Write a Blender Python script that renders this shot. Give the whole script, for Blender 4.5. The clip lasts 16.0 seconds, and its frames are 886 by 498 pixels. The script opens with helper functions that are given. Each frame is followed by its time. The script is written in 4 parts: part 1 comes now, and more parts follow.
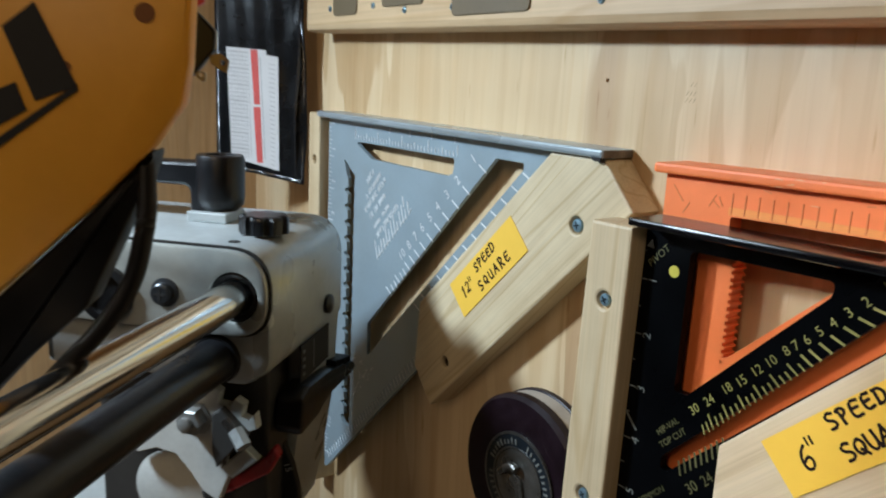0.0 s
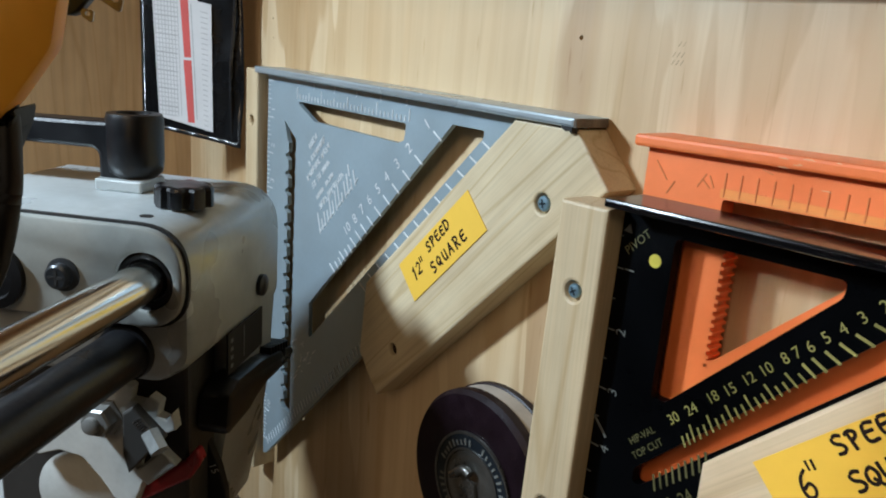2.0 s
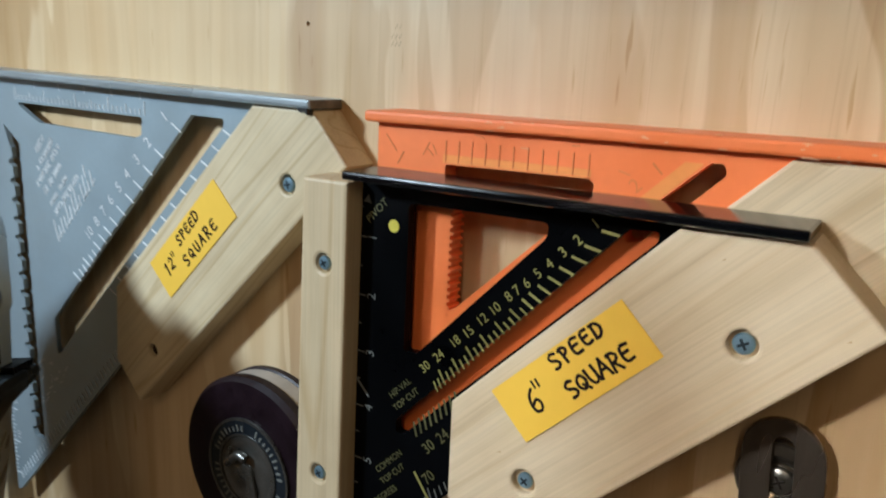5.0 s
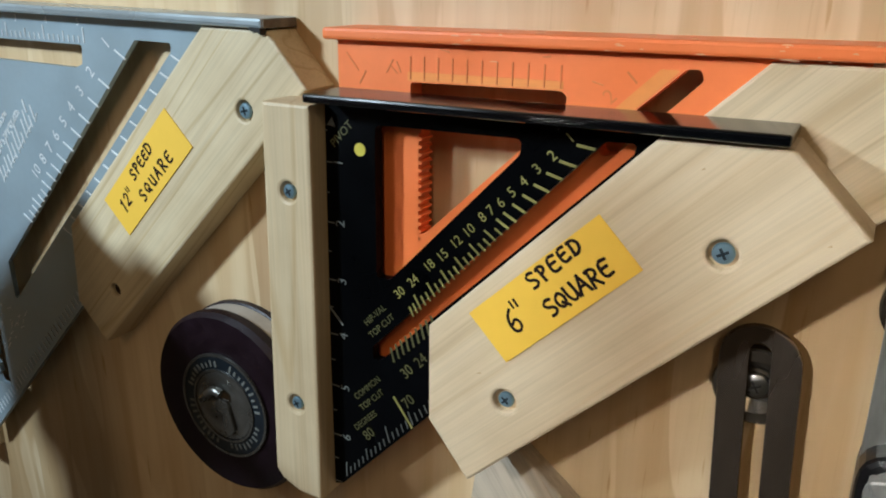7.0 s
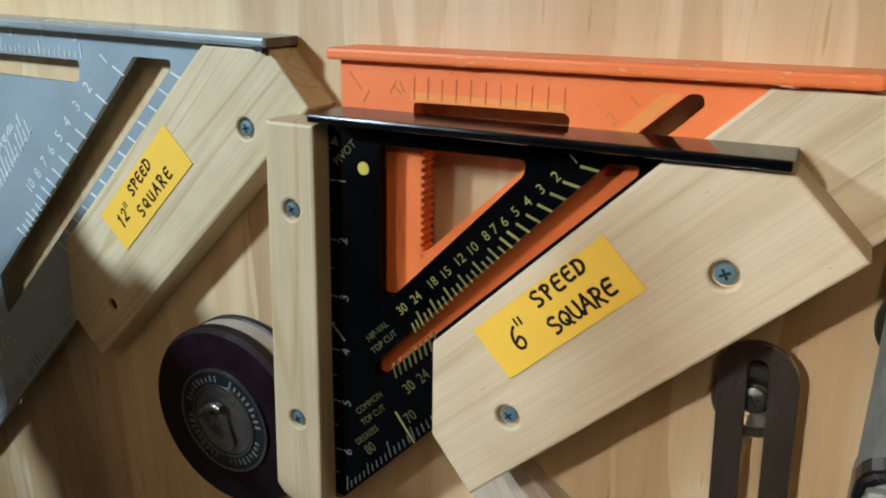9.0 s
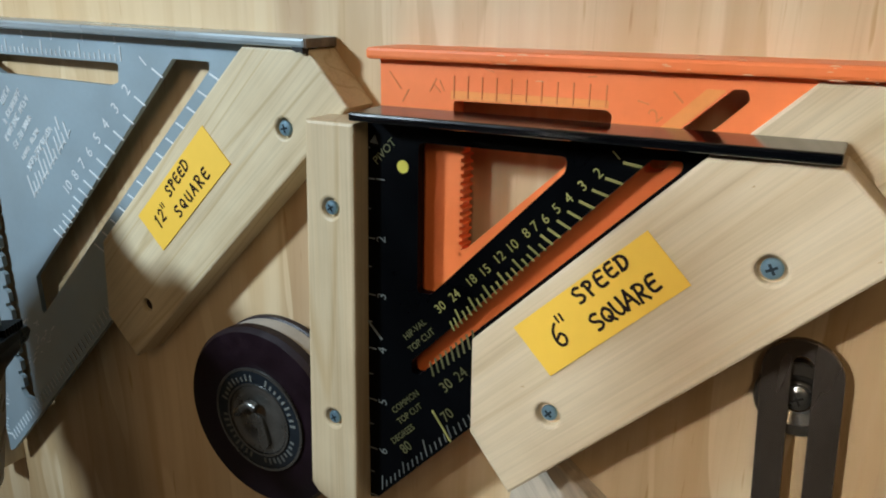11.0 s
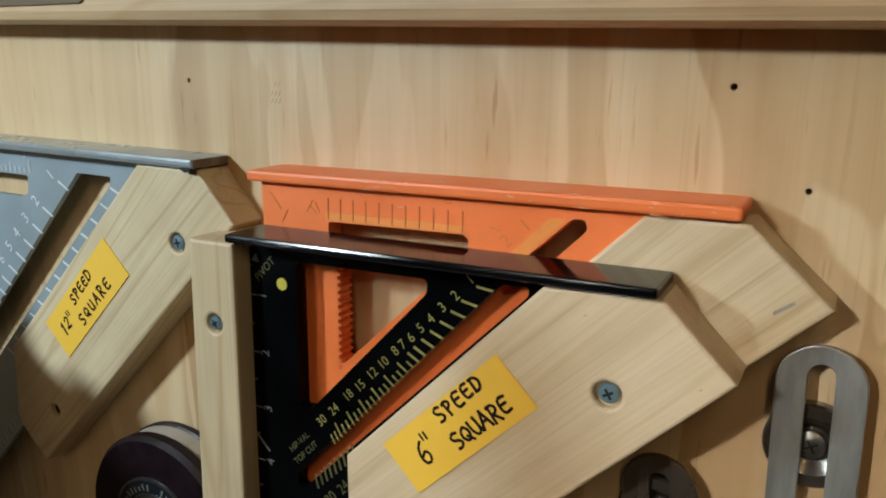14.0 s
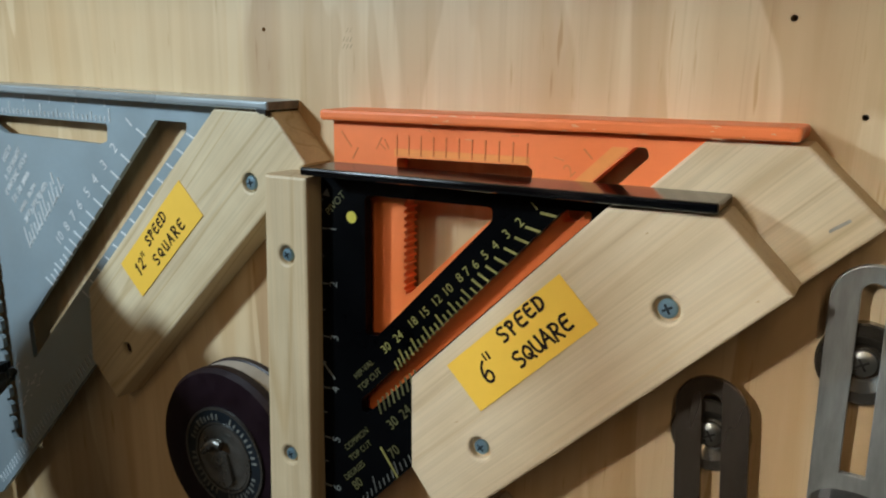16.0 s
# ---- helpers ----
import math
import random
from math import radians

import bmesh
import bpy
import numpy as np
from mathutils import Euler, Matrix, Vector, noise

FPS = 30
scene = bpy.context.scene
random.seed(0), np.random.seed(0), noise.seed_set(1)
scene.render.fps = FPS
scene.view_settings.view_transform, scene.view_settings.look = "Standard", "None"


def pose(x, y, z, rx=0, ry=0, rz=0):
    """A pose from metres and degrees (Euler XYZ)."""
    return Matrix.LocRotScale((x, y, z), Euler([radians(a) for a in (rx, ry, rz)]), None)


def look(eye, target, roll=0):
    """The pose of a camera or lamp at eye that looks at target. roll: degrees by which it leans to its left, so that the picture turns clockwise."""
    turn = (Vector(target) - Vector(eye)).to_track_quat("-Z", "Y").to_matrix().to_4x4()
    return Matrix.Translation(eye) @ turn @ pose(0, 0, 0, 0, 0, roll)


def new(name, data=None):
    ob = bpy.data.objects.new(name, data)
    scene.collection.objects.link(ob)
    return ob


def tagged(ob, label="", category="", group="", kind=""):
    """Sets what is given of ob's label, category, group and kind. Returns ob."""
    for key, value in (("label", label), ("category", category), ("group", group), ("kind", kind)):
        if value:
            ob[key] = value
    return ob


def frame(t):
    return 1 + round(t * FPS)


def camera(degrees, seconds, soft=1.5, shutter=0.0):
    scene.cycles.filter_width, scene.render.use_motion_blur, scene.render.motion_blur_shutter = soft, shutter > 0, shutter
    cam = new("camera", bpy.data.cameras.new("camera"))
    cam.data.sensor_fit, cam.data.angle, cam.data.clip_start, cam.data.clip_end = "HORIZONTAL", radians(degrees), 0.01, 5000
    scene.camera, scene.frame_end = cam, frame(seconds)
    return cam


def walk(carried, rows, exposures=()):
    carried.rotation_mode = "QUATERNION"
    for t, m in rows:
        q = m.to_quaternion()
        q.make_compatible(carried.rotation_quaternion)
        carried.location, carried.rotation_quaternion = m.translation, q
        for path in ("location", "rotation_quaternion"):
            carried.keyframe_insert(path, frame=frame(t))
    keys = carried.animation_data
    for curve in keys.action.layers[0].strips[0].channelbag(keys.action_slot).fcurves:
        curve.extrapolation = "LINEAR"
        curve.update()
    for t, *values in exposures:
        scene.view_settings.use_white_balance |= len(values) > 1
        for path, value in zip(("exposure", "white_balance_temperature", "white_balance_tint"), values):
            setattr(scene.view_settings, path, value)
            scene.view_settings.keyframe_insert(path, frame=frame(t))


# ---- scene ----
cam = camera(60.5, 16.0, 1.9, 0.4)
PATH = [
    (0, (0.2688, -0.2923, 1.2953), (0.1109, -0.1773, 1.2524), 2.78),
    (0.5, (0.2334, -0.2671, 1.2928), (0.0829, -0.1453, 1.2426), 4.03),
    (1, (0.2369, -0.2651, 1.2968), (0.0892, -0.1393, 1.2483), 4.71),
    (1.5, (0.2326, -0.2640, 1.2946), (0.0853, -0.1384, 1.2446), 4.87),
    (2, (0.2312, -0.2610, 1.2920), (0.0825, -0.1375, 1.2405), 4.40),
    (2.5, (0.2255, -0.2596, 1.2979), (0.0743, -0.1388, 1.2473), 3.88),
    (3, (0.2194, -0.2581, 1.3074), (0.0670, -0.1381, 1.2589), 3.49),
    (3.5, (0.2214, -0.2597, 1.3083), (0.0680, -0.1406, 1.2606), 3.04),
    (4, (0.2305, -0.2588, 1.3059), (0.0800, -0.1353, 1.2601), 2.88),
    (4.2, (0.2462, -0.2527, 1.2933), (0.0989, -0.1238, 1.2521), 2.51),
    (4.5, (0.2549, -0.2763, 1.2996), (0.1259, -0.1300, 1.2552), 2.71),
    (4.7, (0.2595, -0.2745, 1.2937), (0.1398, -0.1206, 1.2489), 2.20),
    (5, (0.2508, -0.2670, 1.2871), (0.1458, -0.1038, 1.2387), 2.77),
    (5.2, (0.2399, -0.2663, 1.2813), (0.1397, -0.1014, 1.2288), 2.32),
    (7.3, (0.2440, -0.2623, 1.2869), (0.1534, -0.0975, 1.2190), 0.73),
    (7.5, (0.2442, -0.2645, 1.2987), (0.1552, -0.0988, 1.2306), 0.61),
    (8, (0.2348, -0.2709, 1.2917), (0.1468, -0.1046, 1.2239), 0.87),
    (8.2, (0.2370, -0.2683, 1.2915), (0.1486, -0.1017, 1.2250), 1.13),
    (10.3, (0.2320, -0.2689, 1.2905), (0.1435, -0.1025, 1.2234), 1.35),
    (10.5, (0.2261, -0.2725, 1.2924), (0.1368, -0.1066, 1.2251), 1.06),
    (11, (0.2300, -0.2750, 1.2868), (0.1375, -0.1098, 1.2226), 1.00),
    (11.5, (0.2423, -0.2777, 1.2892), (0.1473, -0.1136, 1.2256), 0.68),
    (12, (0.2477, -0.2719, 1.2950), (0.1507, -0.1074, 1.2357), 0.52),
    (12.5, (0.2508, -0.2644, 1.3094), (0.1573, -0.0958, 1.2564), 0.72),
    (13, (0.2593, -0.2595, 1.3097), (0.1681, -0.0885, 1.2606), 0.99),
    (13.5, (0.2673, -0.2561, 1.3125), (0.1760, -0.0848, 1.2643), 0.77),
    (14, (0.2696, -0.2564, 1.3099), (0.1778, -0.0854, 1.2617), 0.56),
    (14.5, (0.2634, -0.2593, 1.3097), (0.1698, -0.0893, 1.2613), 0.58),
    (15, (0.2649, -0.2558, 1.3054), (0.1714, -0.0857, 1.2573), 0.48),
    (15.5, (0.2635, -0.2675, 1.2917), (0.1697, -0.0971, 1.2453), 0.76),
    (16, (0.2693, -0.2816, 1.2882), (0.1704, -0.1148, 1.2394), 0.99),
]
# the camera's own metering: stops, kelvin and tint over the seconds
METER = [(0.0, 0.08, 6000, 12), (4.0, -0.02, 6100, 13), (7.5, 0.0, 6050, 10), (11.5, 0.0, 6050, 10), (13.0, -0.22, 6450, 10), (15.0, -0.25, 6450, 10), (16.0, -0.24, 6200, 9)]
walk(cam, [(t, look(eye, target, roll)) for t, eye, target, roll in PATH], METER)

# ---- light ----
world = bpy.data.worlds.new("room_air")
scene.world = world
world.use_nodes = True
world.node_tree.nodes["Background"].inputs[0].default_value = (1.0, 0.86, 0.68, 1)
world.node_tree.nodes["Background"].inputs[1].default_value = 0.0


def lamp(name, kind, watts, at, aim, colour, size):
    data = bpy.data.lights.new(name, kind)
    data.energy, data.color = watts, colour
    if kind == "AREA":
        data.shape, data.size = "DISK", size
    else:
        data.shadow_soft_size = size
    ob = new(name, data)
    ob.matrix_world = look(at, aim)
    return ob


work = lamp("work_lamp", "AREA", 2.35, (-0.26, -0.48, 1.48), (-0.08, -0.18, 1.08), (0.80, 0.94, 1.0), 0.06)
work.data.spread = radians(128)
# unseen warm fill, added and placed to brighten the housing and saw front
tube = lamp("warm_room_fill", "AREA", 9.5, (0.6, -1.25, 2.34), (0.0, -0.5, 1.2), (1.0, 0.72, 0.42), 0.12)
# added narrow-beam fill that lifts the right-hand block, gauges and wall
right_fill = lamp("right_fill_light", "AREA", 0.27, (-0.25, -1.3, 1.76), (0.33, 0.0, 1.095), (1.0, 0.93, 0.80), 0.09)
right_fill.data.spread = radians(22)
tube.data.shape, tube.data.size_y = "RECTANGLE", 1.2

# ---- materials ----


def material(name, colour, rough=0.5, metal=0.0, spec=0.5):
    m = bpy.data.materials.new(name)
    m.use_nodes = True
    b = m.node_tree.nodes["Principled BSDF"]
    b.inputs["Base Color"].default_value = (*colour, 1)
    b.inputs["Roughness"].default_value = rough
    b.inputs["Metallic"].default_value = metal
    b.inputs["Specular IOR Level"].default_value = spec
    return m


def nodes_of(m):
    t = m.node_tree
    return t, t.nodes["Principled BSDF"], lambda kind: t.nodes.new("ShaderNode" + kind)


def coords(m, scale, turn=(0, 0, 0), source="Object"):
    t, b, n = nodes_of(m)
    c, p = n("TexCoord"), n("Mapping")
    p.inputs["Rotation"].default_value = [radians(a) for a in turn]
    p.inputs["Scale"].default_value = scale
    t.links.new(c.outputs[source], p.inputs["Vector"])
    return p.outputs["Vector"]


def noise_node(m, vector, scale, detail=4.0, rough=0.55, distort=0.0):
    t, b, n = nodes_of(m)
    x = n("TexNoise")
    x.inputs["Scale"].default_value, x.inputs["Detail"].default_value = scale, detail
    x.inputs["Roughness"].default_value, x.inputs["Distortion"].default_value = rough, distort
    t.links.new(vector, x.inputs["Vector"])
    return x.outputs["Fac"]


def ramp_node(m, fac, stops):
    t, b, n = nodes_of(m)
    r = n("ValToRGB")
    e = r.color_ramp.elements
    while len(e) < len(stops):
        e.new(0.5)
    for i, (at, c) in enumerate(stops):
        e[i].position, e[i].color = at, (*c, 1)
    t.links.new(fac, r.inputs["Fac"])
    return r.outputs["Color"]


def mix_node(m, kind, fac, a, b2):
    t, b, n = nodes_of(m)
    x = n("Mix")
    x.data_type, x.blend_type = "RGBA", kind
    if isinstance(fac, float):
        x.inputs[0].default_value = fac
    else:
        t.links.new(fac, x.inputs[0])
    for i, v in ((6, a), (7, b2)):
        if isinstance(v, tuple):
            x.inputs[i].default_value = (*v, 1)
        else:
            t.links.new(v, x.inputs[i])
    return x.outputs[2]


def bump_node(m, height, strength, distance):
    t, b, n = nodes_of(m)
    x = n("Bump")
    x.inputs["Strength"].default_value, x.inputs["Distance"].default_value = strength, distance
    t.links.new(height, x.inputs["Height"])
    t.links.new(x.outputs["Normal"], b.inputs["Normal"])


def colour_to(m, socket, name="Base Color"):
    t, b, n = nodes_of(m)
    t.links.new(socket, b.inputs[name])


def worn(name, colour, rough, metal=0.0, spot=0.12, size=90.0, relief=0.15, spec=0.5, streak=(1, 1, 1)):
    """A painted, moulded or metal surface with blotches at two scales, uneven gloss and fine relief."""
    m = material(name, colour, rough, metal, spec)
    v = coords(m, streak)
    fine, broad = noise_node(m, v, size * 6, 5), noise_node(m, v, size * 0.5, 3)
    lo, hi = tuple(max(0.0, c * (1 - spot)) for c in colour), tuple(min(1.0, c * (1 + spot)) for c in colour)
    a = ramp_node(m, broad, [(0.3, lo), (0.7, hi)])
    g = ramp_node(m, fine, [(0.25, (1 - spot,) * 3), (0.75, (1.0, 1.0, 1.0))])
    colour_to(m, mix_node(m, "MULTIPLY", 0.8, a, g))
    colour_to(m, ramp_node(m, broad, [(0.3, (max(0.03, rough - 0.1),) * 3), (0.7, (min(1, rough + 0.1),) * 3)]), "Roughness")
    bump_node(m, fine, relief, 0.0004)
    return m


def ring_lines(m, vector, scale, count, tint, width=0.16):
    """Growth-ring lines: thin dark contours of a slow, stretched noise, as a multiplier."""
    t, b, n = nodes_of(m)
    p, k, fr = n("Mapping"), n("Math"), n("Math")
    p.inputs["Scale"].default_value = scale
    t.links.new(vector, p.inputs["Vector"])
    slow = noise_node(m, p.outputs["Vector"], 1.0, 2, 0.4, 0.25)
    k.operation, fr.operation = "MULTIPLY", "FRACT"
    k.inputs[1].default_value = count
    t.links.new(slow, k.inputs[0])
    t.links.new(k.outputs[0], fr.inputs[0])
    one = (1.0, 1.0, 1.0)
    return ramp_node(m, fr.outputs[0], [(0.0, one), (0.42, one), (0.5, tint), (0.5 + width * 0.25, tint), (0.5 + width, one)])


def timber(name, light, mid, dark, turn, across=260.0, along=9.0, seed=0.0, pore=0.25, rings=8.0, ring=(0.90, 0.86, 0.80)):
    """Planed wood with the grain along the local z axis, turned about y by the angle given."""
    m = material(name, mid, 0.52)
    t, b, n = nodes_of(m)
    base = coords(m, (1, 1, 1), (0, turn, 0))
    st = n("Mapping")
    st.inputs["Location"].default_value = (seed, seed * 0.7, seed * 1.3)
    t.links.new(base, st.inputs["Vector"])
    fig = n("Mapping")
    fig.inputs["Scale"].default_value = (across * 0.16, across * 0.16, along * 0.35)
    t.links.new(st.outputs["Vector"], fig.inputs["Vector"])
    fine = n("Mapping")
    fine.inputs["Scale"].default_value = (across * 2.2, across * 2.2, along * 2.2)
    t.links.new(st.outputs["Vector"], fine.inputs["Vector"])
    f1 = noise_node(m, fig.outputs["Vector"], 1.0, 5, 0.6, 0.6)
    f2 = noise_node(m, fine.outputs["Vector"], 1.0, 4, 0.6)
    f3 = noise_node(m, st.outputs["Vector"], 30.0, 3)
    c1 = ramp_node(m, f1, [(0.28, dark), (0.42, mid), (0.6, light), (0.78, mid)])
    c2 = ramp_node(m, f2, [(0.3, (1 - pore,) * 3), (0.6, (1.0, 1.0, 1.0))])
    c3 = ramp_node(m, f3, [(0.3, (0.9, 0.88, 0.85)), (0.7, (1.0, 1.0, 1.0))])
    c4 = ring_lines(m, st.outputs["Vector"], (26.0, 26.0, 1.5), rings, ring)
    both = mix_node(m, "MULTIPLY", 1.0, mix_node(m, "MULTIPLY", 1.0, c1, c2), c3)
    colour_to(m, mix_node(m, "MULTIPLY", 1.0, both, c4))
    bump_node(m, f2, 0.18, 0.0003)
    return m


def plywood():
    """Rotary-cut pine veneer: broad upright bands, pale flame figure with crisp borders, fine pores and one mineral streak."""
    m = material("pine_plywood", (0.6, 0.45, 0.29), 0.5)
    t, b, n = nodes_of(m)
    v = coords(m, (1, 1, 1))
    sep = n("SeparateXYZ")
    t.links.new(v, sep.inputs[0])
    span = n("MapRange")
    span.inputs["From Min"].default_value, span.inputs["From Max"].default_value = -0.377, 0.473
    wave, shift, add = noise_node(m, coords(m, (9, 9, 3.2)), 1.0, 3, 0.5), n("MapRange"), n("Math")
    shift.inputs["To Min"].default_value, shift.inputs["To Max"].default_value = -0.02, 0.02
    t.links.new(wave, shift.inputs["Value"])
    t.links.new(sep.outputs["X"], add.inputs[0])
    t.links.new(shift.outputs[0], add.inputs[1])
    t.links.new(add.outputs[0], span.inputs["Value"])
    pale, tan, red = (0.70, 0.55, 0.345), (0.635, 0.475, 0.28), (0.57, 0.405, 0.22)
    stops = [(0.0, tan), (0.12, red), (0.22, tan), (0.32, pale), (0.40, pale), (0.425, pale), (0.436, (0.52, 0.365, 0.21)), (0.448, (0.54, 0.385, 0.23)),
             (0.46, pale), (0.54, tan), (0.578, pale), (0.6, pale), (0.66, tan), (0.70, red), (0.75, tan), (0.80, red), (0.86, tan), (0.92, red), (0.97, tan)]
    bands = ramp_node(m, span.outputs[0], stops)
    flame = noise_node(m, coords(m, (26, 26, 4.2)), 1.0, 2, 0.45, 0.5)
    edge = ramp_node(m, flame, [(0.0, (0.0, 0.0, 0.0)), (0.56, (0.03, 0.03, 0.03)), (0.575, (0.85, 0.85, 0.85)), (0.75, (0.5, 0.5, 0.5))])
    fine = noise_node(m, coords(m, (520, 520, 9)), 1.0, 4, 0.62)
    mid = noise_node(m, coords(m, (60, 60, 2.6)), 1.0, 4, 0.55, 0.8)
    blot = noise_node(m, v, 14.0, 3)
    c = mix_node(m, "MIX", edge, bands, (0.77, 0.63, 0.42))
    c = mix_node(m, "MULTIPLY", 1.0, c, ramp_node(m, fine, [(0.28, (0.90, 0.87, 0.83)), (0.42, (1.0, 1.0, 1.0))]))
    c = mix_node(m, "MULTIPLY", 1.0, c, ramp_node(m, mid, [(0.32, (0.86, 0.81, 0.75)), (0.6, (1.0, 1.0, 1.0))]))
    c = mix_node(m, "MULTIPLY", 1.0, c, ramp_node(m, blot, [(0.3, (0.94, 0.91, 0.87)), (0.7, (1.0, 1.0, 1.0))]))
    c = mix_node(m, "MULTIPLY", 1.0, c, ring_lines(m, v, (14.0, 14.0, 1.1), 7.0, (0.955, 0.92, 0.875), 0.3))
    fleck = noise_node(m, coords(m, (330, 330, 26)), 1.0, 2, 0.5)
    c = mix_node(m, "MULTIPLY", 1.0, c, ramp_node(m, fleck, [(0.66, (1.0, 1.0, 1.0)), (0.74, (0.80, 0.70, 0.57))]))
    colour_to(m, c)
    bump_node(m, fine, 0.12, 0.0003)
    return m


PLY = plywood()
SIDE_PLY = timber("side_plywood", (0.52, 0.34, 0.17), (0.47, 0.295, 0.14), (0.37, 0.22, 0.10), 0, 90.0, 4.0, 0.4, 0.16)
BOARD_12 = timber("poplar_a", (0.70, 0.60, 0.405), (0.665, 0.555, 0.365), (0.50, 0.39, 0.23), -45, 560.0, 8.0, 0.15, 0.14, 9.0, (0.84, 0.79, 0.70))
BOARD_6 = timber("poplar_b", (0.72, 0.60, 0.42), (0.685, 0.56, 0.38), (0.57, 0.445, 0.28), -45, 520.0, 8.0, 0.83, 0.12, 9.0, (0.95, 0.92, 0.88))
BOARD_O = timber("poplar_c", (0.73, 0.615, 0.425), (0.70, 0.575, 0.385), (0.55, 0.43, 0.26), -45, 540.0, 8.0, 0.47, 0.14, 9.0, (0.91, 0.87, 0.81))
STRIP = timber("pine_strip", (0.68, 0.555, 0.36), (0.64, 0.505, 0.315), (0.53, 0.39, 0.22), 0, 420.0, 6.0, 0.29, 0.14, 8.0, (0.90, 0.85, 0.77))
RAIL_WOOD = timber("rail_pine", (0.68, 0.51, 0.31), (0.62, 0.45, 0.265), (0.51, 0.35, 0.20), 90, 330.0, 5.0, 0.61, 0.16)
PALE_WOOD = timber("pale_block", (0.62, 0.56, 0.46), (0.56, 0.49, 0.39), (0.46, 0.39, 0.29), 35, 200.0, 9.0, 0.11)
STEEL = worn("milled_aluminium", (0.29, 0.375, 0.43), 0.38, 0.18, 0.06, 60, 0.1)
STEEL_EDGE = worn("bright_aluminium", (0.38, 0.45, 0.49), 0.32, 0.35, 0.06, 50, 0.08)
STEEL_WORN = worn("rubbed_sawn_end", (0.20, 0.165, 0.13), 0.6, 0.15, 0.45, 220, 0.6)
WHITE_MARK = worn("white_stamp", (0.70, 0.74, 0.76), 0.6, 0, 0.1)
ORANGE = worn("orange_plastic", (0.98, 0.235, 0.065), 0.42, 0, 0.07, 40, 0.25)
ORANGE_PAD = worn("orange_pad", (0.90, 0.32, 0.075), 0.5, 0, 0.08, 60, 0.25)
ORANGE_WORN = worn("rubbed_orange", (0.95, 0.46, 0.25), 0.6, 0, 0.12)
ORANGE_DEEP = worn("orange_moulded_line", (0.78, 0.22, 0.06), 0.5, 0, 0.1)
BLACK = worn("black_anodised", (0.0025, 0.003, 0.004), 0.15, 0.0, 0.3, 50, 0.02, 0.3)
STAMP = worn("faded_stamp", (0.50, 0.36, 0.21), 0.6, 0, 0.2)
SCUFF = worn("grey_scuff", (0.36, 0.33, 0.28), 0.6, 0, 0.3)
BLACK_FACE = worn("black_plate_face", (0.0014, 0.0018, 0.0024), 0.34, 0.0, 0.3, 50, 0.05, 0.05)
GOLD_MARK = worn("yellow_print", (0.30, 0.28, 0.085), 0.55, 0, 0.15)
# dimmer, mottled copy for the lower print: weaker light put into the colour
GOLD_SHADED = worn("shaded_yellow_print", (0.12, 0.115, 0.045), 0.55, 0, 0.4, 200)
PALE_MARK = worn("pale_print", (0.15, 0.16, 0.15), 0.55, 0, 0.2)
DOT = worn("yellow_dot", (0.62, 0.55, 0.08), 0.5, 0, 0.06)
LABEL = worn("yellow_card", (0.88, 0.555, 0.065), 0.6, 0, 0.04, 30, 0.2)
INK = worn("black_marker", (0.020, 0.010, 0.008), 0.75, 0, 0.3, spec=0.15)
ZINC = worn("blue_zinc", (0.24, 0.38, 0.47), 0.34, 0.6, 0.15, 200, 0.1)
RECESS = material("dark_recess", (0.007, 0.0065, 0.006), 0.7)
SLOT = material("screw_slot", (0.03, 0.05, 0.065), 0.5, 0.4)
HOLE_SHADE = material("hole_shade", (0.022, 0.011, 0.006), 0.9)
LEATHER = worn("maroon_leather", (0.010, 0.0038, 0.0075), 0.42, 0, 0.35, 160, 0.4, 0.3)
TAPE_EDGE = worn("cream_band", (0.42, 0.38, 0.33), 0.6, 0, 0.15)
NICKEL = worn("dull_nickel", (0.24, 0.24, 0.225), 0.30, 0.9, 0.2, 120, 0.2)
RING_BLUE = worn("dark_enamel_ring", (0.012, 0.018, 0.025), 0.35, 0.2, 0.2)
DARK_STEEL = worn("blued_steel", (0.21, 0.18, 0.155), 0.26, 0.8, 0.35, 60, 0.1, 0.5, (1, 1, 0.2))
GREY_STEEL = worn("grey_steel", (0.34, 0.35, 0.34), 0.38, 0.45, 0.35, 60, 0.1, 0.5, (1, 1, 0.2))
BOLT_DARK = worn("black_oxide_steel", (0.04, 0.045, 0.05), 0.34, 0.5, 0.2)
CHROME = material("chrome", (0.68, 0.67, 0.64), 0.17, 1.0)
MAGNET = worn("nickel_cup", (0.26, 0.245, 0.22), 0.22, 0.9, 0.3)
CAST = worn("grey_cast_paint", (0.40, 0.435, 0.44), 0.31, 0.25, 0.15, 34, 0.3, 0.75)
CAST_COVER = worn("cover_cast_paint", (0.36, 0.38, 0.36), 0.31, 0.25, 0.15, 34, 0.3, 0.75)
# near-black copy of the cast grey, with shade put into the colour
CAST_SHADE = worn("shaded_cast_paint", (0.045, 0.043, 0.04), 0.5, 0.1, 0.15, 40, 0.3)
CAST_WHITE = worn("pale_cast_paint", (0.55, 0.57, 0.55), 0.4, 0.05, 0.12, 60, 0.3)
PLASTIC = worn("black_plastic", (0.006, 0.0065, 0.008), 0.33, 0, 0.3, 60, 0.3, 0.45)
RUBBER = worn("black_rubber", (0.004, 0.004, 0.0045), 0.42, 0, 0.3, 60, 0.3, 0.35)
YELLOW = worn("yellow_housing", (0.74, 0.36, 0.03), 0.42, 0, 0.06, 30, 0.25)
YELLOW_SHADED = worn("shaded_screw_well", (0.20, 0.07, 0.012), 0.5, 0, 0.15)
